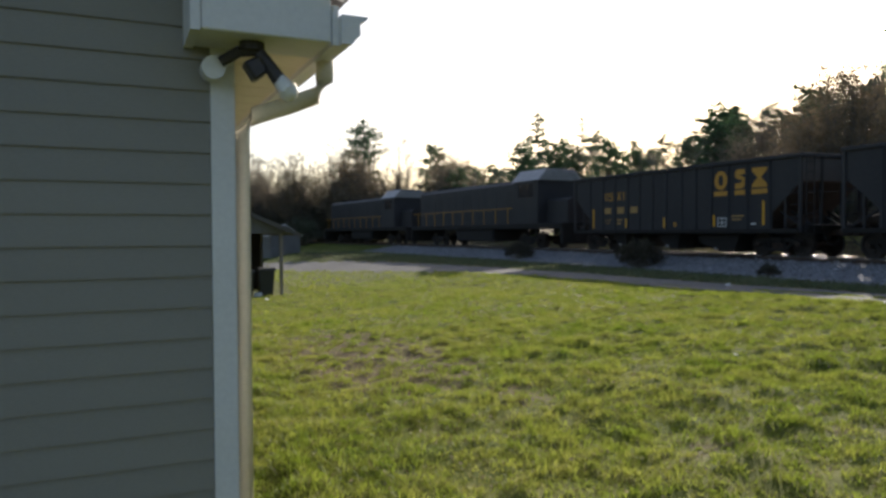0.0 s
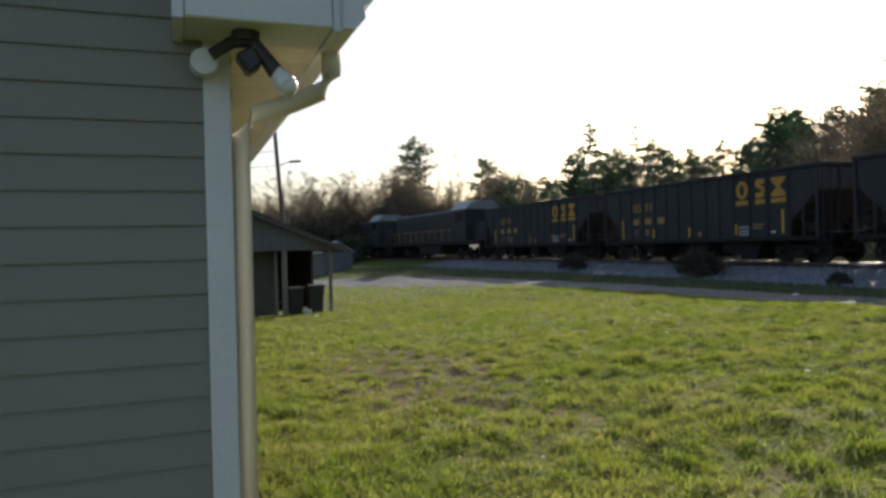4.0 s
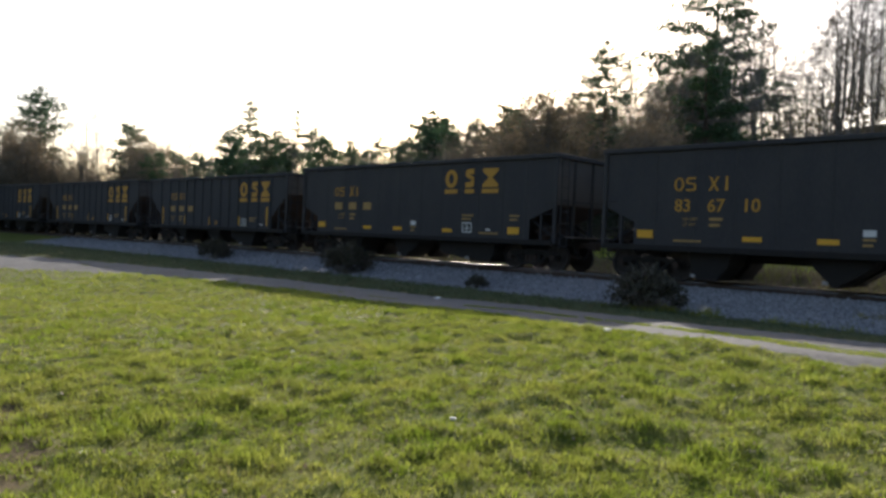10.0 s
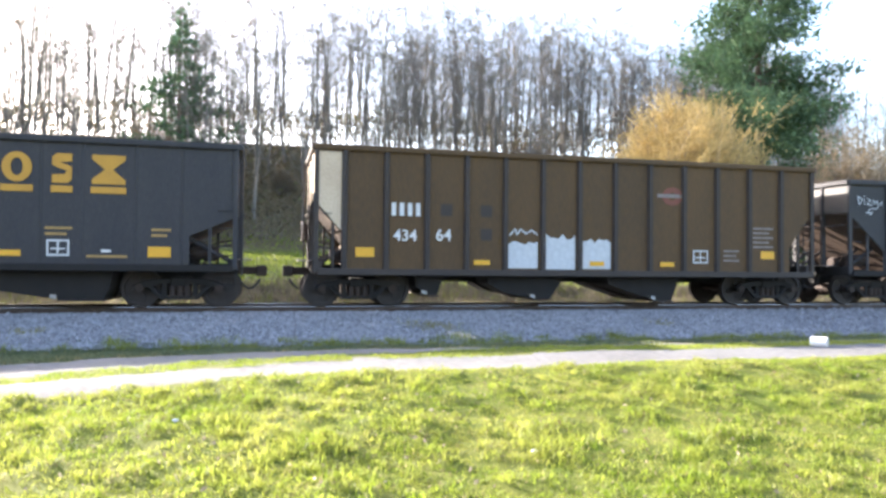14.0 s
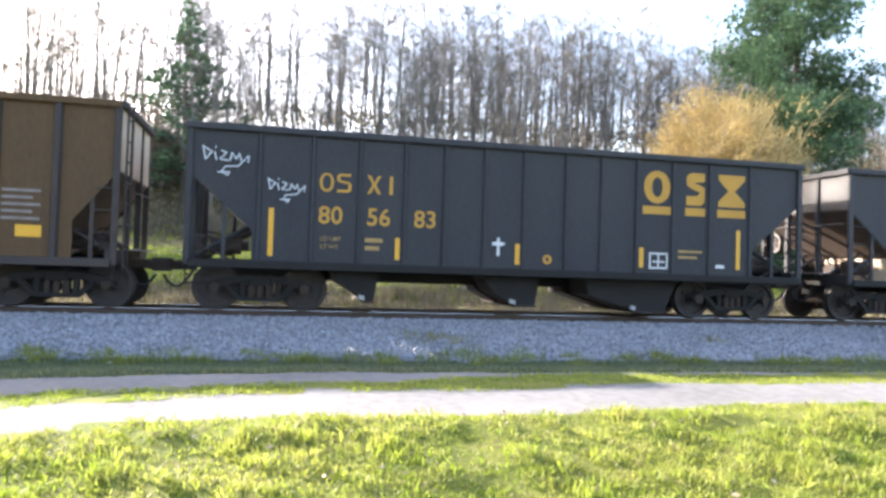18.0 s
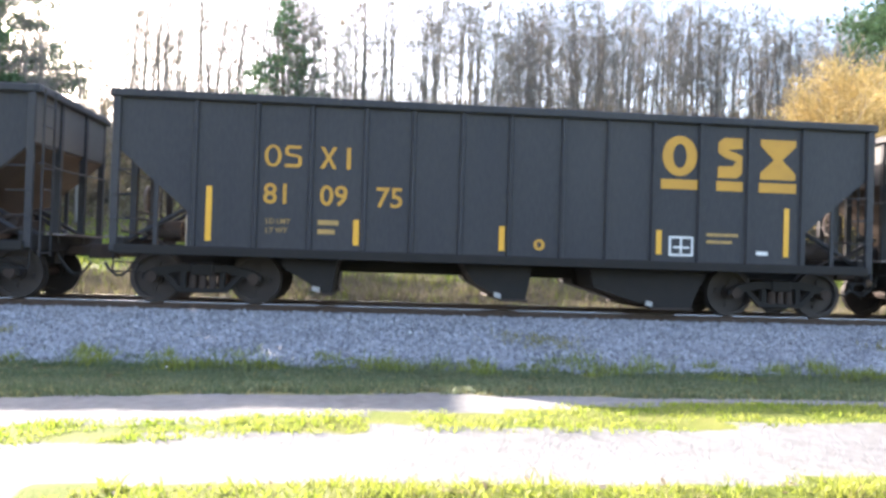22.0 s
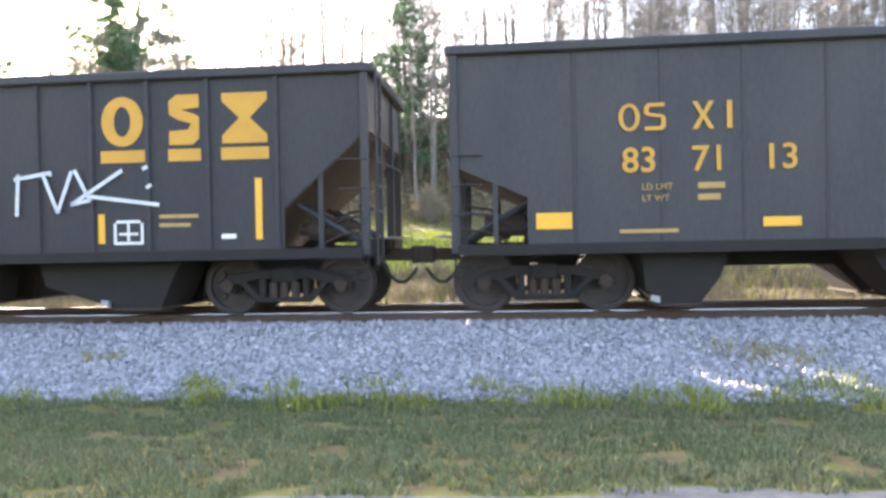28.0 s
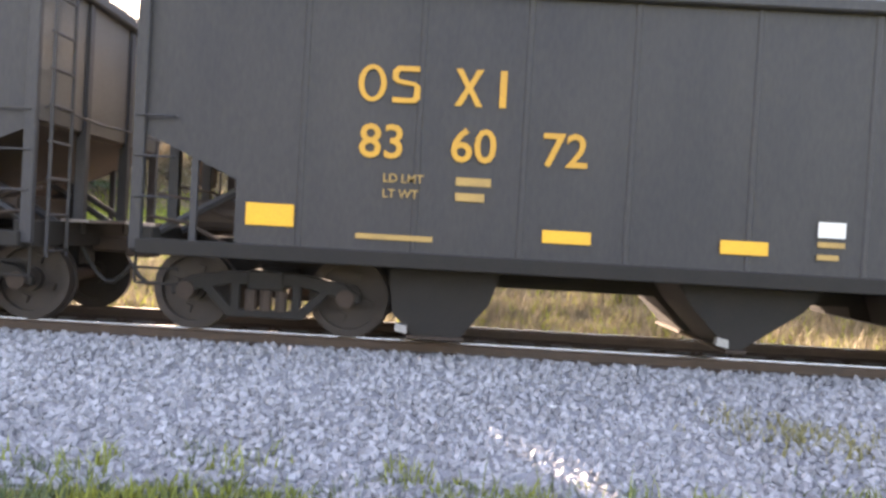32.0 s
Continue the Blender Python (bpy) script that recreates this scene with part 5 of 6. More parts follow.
    box(bm, -0.02, 0.02, -0.03, 0.03, 0, 0.32)
    part("stick", bm, M_POSTW, stake, bevel=0.004)
    return house


build_house()


def build_carport():
    m = pose(-21.42, 27.0, 0, 0, 0, 10)
    shed = thing("carport", m, "grey gabled carport with an open front, on posts", "carport")
    z0, ze, za, hw, D = -1.32, 0.95, 2.28, 3.35, 7.0
    bm = bmesh.new()
    prism(bm, ((-hw, ze), (hw, ze), (hw, ze + 0.12), (0, za), (-hw, ze + 0.12)), 1, 0.0, 0.06)
    g = part("gable", bm, M_SHEDW, shed, "grey boarded gable")
    k = -hw
    while k < hw - 0.1:
        bm = bmesh.new()
        top = min(ze + 0.12 + (za - ze - 0.12) * (1 - abs(q) / hw) for q in (k + 0.02, k + 0.26))
        box(bm, k + 0.01, k + 0.27, -0.014, 0.0, ze, top - 0.03)
        part("board", bm, M_SHEDW, g)
        k += 0.28
    for s in (-1, 1):
        bm = bmesh.new()
        prism(bm, ((s * (hw + 0.22), ze - 0.08), (s * (hw + 0.22), ze + 0.0), (0, za + 0.14), (0, za + 0.06)), 1, -0.35, D + 0.3)
        part("roof", bm, M_SHINGLE, shed, "dark low-pitched roof")
        bm = bmesh.new()
        prism(bm, ((s * (hw + 0.22), ze - 0.16), (s * (hw + 0.22), ze - 0.02), (0, za + 0.06), (0, za - 0.06)), 1, -0.38, -0.34)
        part("rake_board", bm, M_SHEDIN, shed)
    bm = bmesh.new()
    box(bm, -hw, hw, D - 0.1, D, z0, ze)
    box(bm, -hw, -hw + 0.1, 1.6, D, z0, ze)
    box(bm, hw - 0.1, hw, 3.2, D, z0, ze)
    part("back_wall", bm, M_SHEDIN, shed)
    bm = bmesh.new()
    box(bm, -hw + 0.1, 1.2, 1.0, 1.1, z0, ze)
    w = part("inner_wall", bm, M_SHEDIN, shed, "dark boarded inner wall")
    for k in range(9):
        bm = bmesh.new()
        box(bm, -hw + 0.15 + k * 0.5, -hw + 0.645 + k * 0.5, 0.975, 1.0, z0, ze - 0.05)
        part("board", bm, M_SHEDIN, w)
    bm = bmesh.new()
    box(bm, -hw, hw, 0.06, D - 0.1, ze, ze + 0.03)
    part("loft_floor", bm, M_SHEDIN, shed)
    for x, y, r in ((hw - 0.35, 0.1, 0.055), (1.35, 0.12, 0.08), (-hw + 0.2, 0.1, 0.055), (1.15, 0.5, 0.05)):
        bm = bmesh.new()
        box(bm, x - r, x + r, y - r, y + r, z0, ze)
        part("post", bm, M_POSTW, shed, "pale weathered post", bevel=0.008)
    bm = bmesh.new()
    box(bm, -0.16, 0.16, -0.03, -0.012, ze + 0.5, ze + 0.85)
    for k in range(5):
        box(bm, -0.13, 0.13, -0.045, -0.03, ze + 0.54 + k * 0.06, ze + 0.57 + k * 0.06)
    part("gable_vent", bm, M_SHEDIN, shed)
    for k, (x, y, s) in enumerate(((1.72, 0.25, 0.94), (2.45, 0.2, 1.0))):
        b = thing("wheelie_bin", m @ pose(x, y, z0 + 0.0, 0, 0, 6 - 11 * k), "dark plastic wheeled refuse bin under the carport", "refuse bin", "refuse bins")
        bm = bmesh.new()
        v = box(bm, -0.27 * s, 0.27 * s, -0.3 * s, 0.3 * s, 0.06, 0.98 * s)
        for q in v[:4]:
            q.co.x *= 0.8
            q.co.y *= 0.8
        part("body", bm, M_BIN, b, bevel=0.02)
        bm = bmesh.new()
        prism(bm, ((-0.34 * s, 0.98 * s), (0.34 * s, 0.98 * s), (0.32 * s, 1.03 * s), (0, 1.07 * s), (-0.32 * s, 1.03 * s)), 0, -0.3 * s, 0.3 * s)
        part("lid", bm, M_BIN, b)
        for sx in (-1, 1):
            bm = bmesh.new()
            disc(bm, (sx * 0.26 * s, 0.26 * s, 0.1), 0, 0.1, -0.025, 0.025, 14)
            part("wheel", bm, M_BIN, b)
    bx = thing("white_bucket", m @ pose(2.12, 0.0, z0), "small white tub beside the refuse bins", "tub")
    bm = bmesh.new()
    disc(bm, (0, 0, 0.12), 2, 0.14, -0.12, 0.08, 14)
    part("tub", bm, M_TRASH, bx)


build_carport()


def wire(name, a, b, sag, r, material, label, category="cable"):
    a, b = Vector(a), Vector(b)
    pts = [a.lerp(b, k / 14) - Vector((0, 0, sag * 4 * (k / 14) * (1 - k / 14))) for k in range(15)]
    bm = bmesh.new()
    tube(bm, pts, r, 6)
    return tagged(part(name, bm, material), label, category)


def utility_pole(x, y, z0, h, lean, label, big=True):
    m = pose(x, y, z0, 0, lean, 0)
    p = thing("utility_pole", m, label, "utility pole", "utility poles")
    bm = bmesh.new()
    tube(bm, [(0, 0, -0.3), (0, 0, h * 0.5), (0, 0, h)], 0.17, 12, 0.11)
    part("pole", bm, M_POLE, p)
    bm = bmesh.new()
    box(bm, -0.72, 0.72, -0.045, 0.045, h - 0.47, h - 0.38)
    part("crossarm", bm, M_POLE, p, bevel=0.01)
    for dx in (-0.65, 0.65, 0.0):
        bm = bmesh.new()
        z = h - 0.38 if dx else h
        disc(bm, (dx, 0, z + 0.06), 2, 0.035, -0.06, 0.06, 10)
        part("insulator", bm, M_STEELG, p)
    if big:
        bm = bmesh.new()
        disc(bm, (-0.3, 0, h - 2.1), 2, 0.22, -0.38, 0.38, 16)
        box(bm, -0.35, -0.25, -0.1, 0.1, h - 1.72, h - 1.6)
        part("transformer", bm, M_STEELG, p, "grey pole transformer")
        bm = bmesh.new()
        tube(bm, [(-0.5, 0, h - 1.5), (-0.5, 0, h - 1.15)], 0.03, 6)
        tube(bm, [(-0.7, 0, h - 1.55), (-0.1, 0, h - 1.5)], 0.03, 6)
        part("cutout", bm, M_LAMPB, p)
        bm = bmesh.new()
        tube(bm, [(0, 0, h - 5.7), (0.7, 0, h - 5.45), (1.0, 0, h - 5.42)], 0.035, 8)
        part("lamp_arm", bm, M_STEELG, p)
        bm = bmesh.new()
        box(bm, 0.75, 1.55, -0.14, 0.14, h - 5.5, h - 5.36)
        part("lamp_head", bm, M_LAMPB, p, "dark street lamp head", bevel=0.04)
    return p


utility_pole(-17.75, 50.0, -1.75, 14.0, -3.6, "leaning wooden utility pole with a transformer and street lamp")
utility_pole(-18.3, 114, -2.2, 12.5, 1.0, "distant wooden utility pole", False)
wire("power_line", (-18.4, 50, 7.5), (-60, 38, 6.8), 0.8, 0.018, M_WIRE, "black overhead power line")
wire("power_line", (-18.3, 50, 6.6), (-55, 36, 4.8), 0.9, 0.015, M_WIRE, "black overhead power line")
wire("service_cable", (-22.3, 17.0, 1.75), (-21.5, 26.6, 1.75), 0.35, 0.022, M_CABLE, "pale grey cable slung from the house to the carport")


def small_barn(x, y, w, d, h, rz, label, material):
    z = ground_z(x, y)
    b = thing("storage_shed", pose(x, y, z, 0, 0, rz), label, "shed", "sheds across the track")
    bm = bmesh.new()
    box(bm, -w / 2, w / 2, -d / 2, d / 2, -0.3, h * 0.66)
    part("wall_shell", bm, material, b)
    for k in range(int(w / 0.3)):
        bm = bmesh.new()
        box(bm, -w / 2 + k * 0.3, -w / 2 + k * 0.3 + 0.03, -d / 2 - 0.02, -d / 2, 0, h * 0.64)
        part("seam", bm, material, b)
    bm = bmesh.new()
    prism(bm, ((-w / 2, h * 0.64), (w / 2, h * 0.64), (0, h - 0.06)), 1, -d / 2, d / 2)
    part("gable_wall", bm, material, b)
    bm = bmesh.new()
    prism(bm, ((-w / 2 - 0.2, h * 0.6), (0, h - 0.06), (w / 2 + 0.2, h * 0.6), (w / 2 + 0.2, h * 0.63), (0, h), (-w / 2 - 0.2, h * 0.63)), 1, -d / 2 - 0.15, d / 2 + 0.15)
    part("roof", bm, M_TIN, b, "pale gabled metal roof")
    bm = bmesh.new()
    box(bm, -w * 0.2, w * 0.2, -d / 2 - 0.05, -d / 2 - 0.02, 0, h * 0.55)
    part("door", bm, material, b, bevel=0.01)
    return b


small_barn(37.0, -6.2, 3.6, 3.6, 2.7, 75, "pale metal storage shed with a gabled roof on the grass", M_TIN)
small_barn(-13.0, 62.0, 2.5, 3.4, 2.5, 10, "low grey outbuilding at the end of the lane", M_SHEDW)


# ---- trees ----
def limb(vs, fs, a, b, ra, rb, sides):
    d = (b - a).normalized()
    o = d.orthogonal().normalized()
    c = d.cross(o)
    k = len(vs)
    for p, r in ((a, ra), (b, rb)):
        for i in range(sides):
            t = 2 * math.pi * i / sides
            vs.append(tuple(p + (o * math.cos(t) + c * math.sin(t)) * r))
    for i in range(sides):
        j = (i + 1) % sides
        fs.append((k + i, k + j, k + sides + j, k + sides + i))


def leaf(vs, fs, p, s, rng, slim=1.0):
    a = Vector((rng.gauss(0, 1), rng.gauss(0, 1), rng.gauss(0, 1))).normalized() * s
    b = a.orthogonal().normalized() * s * rng.uniform(0.4, 0.8) * slim
    k = len(vs)
    vs += [tuple(p - a), tuple(p + b), tuple(p + a), tuple(p - b)]
    fs.append((k, k + 1, k + 2, k + 3))


def bare_tree(seed, h, spread=0.32, buds=900, bud=0.07, levels=4, straight=0.55, fine=1700):
    """Trunk and limbs of a leafless tree, and a haze of buds: two meshes' worth of points and faces."""
    rng = random.Random(seed)
    vs, fs, lv, lf = [], [], [], []
    tips = []

    def grow(p, d, length, r, lev):
        n = 9 if lev == 0 else 4 if lev == 1 else 2
        q = p
        for i in range(n):
            d = (d + Vector((rng.gauss(0, 1), rng.gauss(0, 1), rng.gauss(0, 0.4))) * (0.025 if lev == 0 else 0.15)).normalized()
            if lev == 1:
                d = (d + Vector((0, 0, 0.07))).normalized()
            nq = q + d * length / n
            taper = (0.82 if lev == 0 else 0.6) / n
            limb(vs, fs, q, nq, max(r * (1 - taper * i), 0.012), max(r * (1 - taper * (i + 1)), 0.009), 5 if lev == 0 else 3)
            q = nq
            r2 = r * (1 - taper * (i + 1))
            if lev < levels - 1 and (lev > 0 or i >= 2):
                for _ in range(rng.choice((1, 2, 2, 3)) if lev == 0 else rng.choice((1, 1, 2))):
                    out = Matrix.Rotation(rng.uniform(0, 6.283), 3, d) @ d.orthogonal().normalized()
                    nd = (d * rng.uniform(straight * 0.7, 1.0) + out * rng.uniform(0.5, 1.0) * (spread / 0.26)).normalized()
                    grow(q, nd, length * (rng.uniform(0.16, 0.34) * (1.3 - 0.09 * i) if lev == 0 else rng.uniform(0.35, 0.6)), max(0.014, r2 * rng.uniform(0.3, 0.5)), lev + 1)
        if lev >= 1:
            tips.append((p.lerp(q, 0.3), q))

    grow(Vector((0, 0, -0.3)), Vector((rng.gauss(0, 0.03), rng.gauss(0, 0.03), 1)), h * 0.95, h * 0.009 + 0.04, 0)
    for _ in range(buds):
        a, b = rng.choice(tips)
        leaf(lv, lf, a.lerp(b, rng.random()) + Vector((rng.gauss(0, 0.15), rng.gauss(0, 0.15), rng.gauss(0, 0.15))), bud * rng.uniform(0.5, 1.3), rng)
    twigs(vs, fs, tips, fine, 0.7, 0.009, rng)
    return vs, fs, lv, lf


def pine_tree(seed, h, width, dense=1.0, bare=0.12, needle=0.22, round_top=False, step=1.0, fuzz=0.22):
    rng = random.Random(seed)
    vs, fs, lv, lf = [], [], [], []
    q = Vector((0, 0, -0.3))
    top = Vector((rng.gauss(0, 0.2), rng.gauss(0, 0.2), h))
    for i in range(8):
        nq = Vector((0, 0, -0.3)).lerp(top, (i + 1) / 8) + Vector((rng.gauss(0, 0.05), rng.gauss(0, 0.05), 0))
        limb(vs, fs, q, nq, h * 0.014 * (1 - i / 8.5), h * 0.014 * (1 - (i + 1) / 8.5), 7)
        q = nq
    z = h * bare
    while z < h * 0.985:
        t = (z - h * bare) / (h * (1 - bare))
        reach = width / 2 * (0.55 + 0.45 * math.sin(math.pi * min(1, 0.3 + t * 0.7))) * (1 - t ** 1.9) + 0.25
        if round_top:
            reach = width / 2 * math.sqrt(max(0.04, 1 - (2 * t - 0.85) ** 2 * 0.75)) * rng.uniform(0.7, 1.1)
        for _ in range(rng.choice((4, 5, 6))):
            a = rng.uniform(0, 6.283)
            ln = reach * rng.uniform(0.55, 1.12)
            p = Vector((0, 0, z))
            d = Vector((math.cos(a), math.sin(a), rng.uniform(-0.12, 0.3)))
            e = p + d * ln
            limb(vs, fs, p, e, 0.05, 0.012, 3)
            m = int(max(3, ln * 7 * dense))
            for i in range(m):
                f = rng.uniform(0.25, 1.05)
                c = p.lerp(e, f) + Vector((rng.gauss(0, fuzz), rng.gauss(0, fuzz), rng.gauss(0.05, fuzz * 0.64)))
                for _ in range(3):
                    leaf(lv, lf, c + Vector((rng.gauss(0, 0.12), rng.gauss(0, 0.12), rng.gauss(0, 0.1))), needle * rng.uniform(0.6, 1.2), rng, 0.45)
        z += rng.uniform(0.35, 0.6) * max(1.0, h / 18) * step
    return vs, fs, lv, lf


def shrub(seed, h, width, leaves, size, stems=70, fine=0):
    """Many stems from one root and a ragged crown of small leaves along them."""
    rng = random.Random(seed)
    vs, fs, lv, lf = [], [], [], []
    tips = []
    for _ in range(stems):
        a, t = rng.uniform(0, 6.283), rng.uniform(0.0, 1.0) ** 0.7
        p = Vector((0, 0, -0.1))
        up = h * rng.uniform(0.65, 1.05) * math.sqrt(max(0.08, 1 - (t * 0.93) ** 2))
        e = Vector((math.cos(a) * t * width / 2, math.sin(a) * t * width / 2, up))
        mid = p.lerp(e, 0.5) + Vector((e.x * 0.12, e.y * 0.12, up * 0.06))
        limb(vs, fs, p, mid, h * 0.007 + 0.01, h * 0.004 + 0.006, 3)
        limb(vs, fs, mid, e, h * 0.004 + 0.006, 0.006, 3)
        tips.append((mid, e))
        for _ in range(3):
            b = mid.lerp(e, rng.uniform(0.1, 0.9))
            c = b + Vector((rng.gauss(0, 0.09) * width, rng.gauss(0, 0.09) * width, abs(rng.gauss(0, 0.11)) * h))
            limb(vs, fs, b, c, 0.012, 0.005, 3)
            tips.append((b, c))
    for _ in range(leaves):
        a, b = rng.choice(tips)
        p = a.lerp(b, rng.random() ** 0.7) + Vector((rng.gauss(0, 0.03) * width, rng.gauss(0, 0.03) * width, rng.gauss(0, 0.03) * h))
        if p.z > 0:
            leaf(lv, lf, p, size * rng.uniform(0.5, 1.3), rng)
    twigs(lv, lf, tips, fine, h * 0.11, 0.02, rng)
    return vs, fs, lv, lf


def twigs(vs, fs, tips, count, length, width, rng):
    """Fine single twigs along the limbs, a sliver each."""
    for _ in range(count):
        a, b = rng.choice(tips)
        p = a.lerp(b, rng.random())
        d = ((b - a).normalized() + Vector((rng.gauss(0, 0.7), rng.gauss(0, 0.7), rng.gauss(0.15, 0.55)))).normalized() * length * rng.uniform(0.5, 1.3)
        o = d.orthogonal().normalized() * width
        k = len(vs)
        vs += [tuple(p - o), tuple(p + o), tuple(p + d)]
        fs.append((k, k + 1, k + 2))


def tree_thing(name, data, bark, leaf_mat, label, category, group=""):
    t = thing(name, pose(0, 0, -500), label, category, group)
    soup("trunk", data[0], data[1], bark, t)
    if data[3]:
        soup("crown", data[2], data[3], leaf_mat, t)
    return t


def stand(proto, x, y, s=1.0, rz=0.0, first=[None], sink=0.0):
    """Plants a copy of a tree at x, y."""
    m = pose(x, y, ground_z(x, y) - sink, 0, 0, rz)
    t = copy_thing(proto, m)
    t.scale = (s, s, s)
    return t


def far_wood(spots):
    """The distant trees that cannot be told apart, joined."""
    kinds = [bare_tree(400 + i, 15.0, (0.26, 0.32, 0.22)[i], 420, 0.12, 3, 0.55, 1100) for i in range(3)]
    for name, v, f, material, label in (("far_wood_trunks", 0, 1, M_BARK, "leafless distant wood"), ("far_wood_buds", 2, 3, M_BUD, "budding crowns of the distant wood")):
        arr = [np.array(k[v]) for k in kinds]
        vs, fs, n = [], [], 0
        for i, (x, y, s, a) in enumerate(spots):
            p = arr[i % 3] * s
            c, d = math.cos(a), math.sin(a)
            q = np.stack((p[:, 0] * c - p[:, 1] * d + x, p[:, 0] * d + p[:, 1] * c + y, p[:, 2] + ground_z(x, y)), 1)
            vs += q.tolist()
            fs += [tuple(j + n for j in face) for face in kinds[i % 3][f]]
            n += len(p)
        tagged(soup(name, vs, fs, material), label, "trees", kind="stuff")


def plant_all():
    rng = random.Random(11)
    bare = [tree_thing("bare_tree", bare_tree(100 + i, 15.0, (0.22, 0.3, 0.2, 0.26)[i % 4], 170, 0.05, fine=620), M_BARK, (M_BUD, M_BUD, M_LEAFG, M_BUD)[i % 4], "tall leafless woodland tree with swelling spring buds", "tree", "hillside wood") for i in range(7)]
    pines = [tree_thing("pine_tree", pine_tree(200 + i, 15.0, (7.5, 6.0, 7.0)[i], (1.3, 1.4, 1.4)[i], (0.12, 0.42, 0.35)[i], 0.24, i > 0, (1.6, 1.0, 1.0)[i]), M_PBARK, M_NEEDLE, "dark green pine with ragged boughs", "tree", "pines") for i in range(3)]
    airy = tree_thing("pine_tree", pine_tree(228, 22.0, 12.5, 1.8, 0.08, 0.27, False, 1.6, 0.3), M_PBARK, M_NEEDLE, "tall white pine with open layered boughs", "tree", "pines")
    big = tree_thing("pine_tree", pine_tree(230, 30.0, 16.0, 3.8, 0.03, 0.24, False, 1.0, 0.6), M_PBARK, M_NEEDLE, "large dense white pine on the hillside", "tree", "pines")
    gold = tree_thing("golden_bush", shrub(301, 11.0, 11.0, 46000, 0.075, 280, 14000), M_BARK, M_GOLD, "tall spreading bush covered in golden catkins", "bush", "bushes")
    tan = tree_thing("budding_bush", shrub(302, 8.5, 8.5, 11000, 0.075, 150, 3500), M_BARK, M_BUD, "tall budding bush with tan shoots", "bush", "bushes")
    bram = tree_thing("bramble_bush", shrub(303, 1.1, 1.9, 5200, 0.045, 80), M_BARK, M_DARKHEDGE, "dark low bramble bush on the ballast edge", "bush", "brambles")
    hedge = [tree_thing("dark_thicket", shrub(310 + i, 4.5, 6.5, 6500, 0.10, 110), M_BARK, (M_DARKHEDGE, M_OLIVE)[i], "dense dark thicket beside the track", "bush", "thickets") for i in range(2)]
    ever = tree_thing("green_understorey", shrub(320, 4.0, 5.0, 4200, 0.10, 70), M_BARK, M_LEAFG, "young green understorey shrub", "bush", "understorey")
    protos = bare + pines + [airy, big, gold, tan, bram, ever] + hedge
    # the wood on the hill across the track
    spots = []
    tries = 0
    while len(spots) < 330 and tries < 9000:
        tries += 1
        y = rng.uniform(-70, 62) if tries % 3 else rng.uniform(-62, -4)
        x = 42 + 30 * rng.random() ** 1.1 - 10 * sm(5, 50, y)
        if all((x - a) ** 2 + (y - b) ** 2 > 1.7 for a, b in spots) and not (x < 46 and -30 < y < -12):
            spots.append((x, y))
    for i, (x, y) in enumerate(spots):
        stand(bare[i % 7], x, y, rng.uniform(0.78, 1.16), rng.uniform(0, 360))
    for i in range(46):
        y = rng.uniform(-60, 55)
        stand(ever if rng.random() < 0.5 else tan, 40 + rng.uniform(-4, 14) - 8 * sm(5, 50, y), y, rng.uniform(0.5, 0.9) * (1 if i % 2 else 0.6), rng.uniform(0, 360))
    stand(big, 30.5, -34.0, 1.0, 20)
    stand(gold, 20.3, -20.8, 1.0, 0)
    stand(tan, 18.0, -31.5, 1.05, 40)
    stand(tan, 26.0, -46.0, 1.1, 140)
    # evergreens among the wood, and the wood running on beside the track
    stand(airy, 52.9, 38.6, 1.3, 20)
    stand(airy, 15.8, 69.0, 0.62, 75)
    stand(pines[0], 19.5, 66.0, 0.84, 200)
    stand(pines[0], 47, 12, 1.2, 50)
    stand(airy, 36, 31, 0.8, 130)
    stand(pines[1], 30, 37, 1.1, 0)
    more = []
    while len(more) < 95:
        az, d = radians(rng.uniform(21, 59)), rng.uniform(58, 112)
        x, y = -21 + d * math.sin(az), 4 + d * math.cos(az)
        if x - bend(y) > 11 and all((x - a) ** 2 + (y - b) ** 2 > 4 for a, b in more):
            more.append((x, y))
            el = math.tan(radians(6.6 + 3.4 * sm(27, 50, math.degrees(az)) + rng.uniform(-1.6, 0.7)))
            hgt = max(6.0, el * d + 0.9 - ground_z(x, y))
            kind = rng.random()
            stand(pines[1 + (kind < 0.22)] if kind < 0.5 else bare[rng.randrange(7)], x, y, hgt / 15.0, rng.uniform(0, 360))
    for i in range(46):
        az, d = radians(rng.uniform(20, 66)), rng.uniform(52, 90)
        x, y = -21 + d * math.sin(az), 4 + d * math.cos(az)
        if x - bend(y) > 9:
            stand(hedge[i % 2] if i % 3 else tan, x, y, rng.uniform(0.8, 1.5), rng.uniform(0, 360))
    # the far end of the lane: tall trees, tree line and thickets
    stand(pines[1], 5.6, 101, 1.12, 60)
    stand(bare[3], 7.6, 103, 1.1, 10)
    stand(bare[2], 11.2, 100, 1.02, 80)
    stand(bare[5], 14.0, 104, 0.9, 200)
    far = []
    for i in range(120):
        x = -62 + 70 * i / 119 + rng.uniform(-1.5, 1.5)
        y = rng.uniform(94, 128)
        far.append((x, y, rng.uniform(0.5, 0.78) * (1.15 if -14 < x < 2 else 1.0), rng.uniform(0, 6.28)))
    for i in range(52):
        x = -55 + 60 * i / 51 + rng.uniform(-1.5, 1.5)
        stand(hedge[i % 2] if i % 3 else tan, x, rng.uniform(84, 104), rng.uniform(0.8, 1.45), rng.uniform(0, 360))
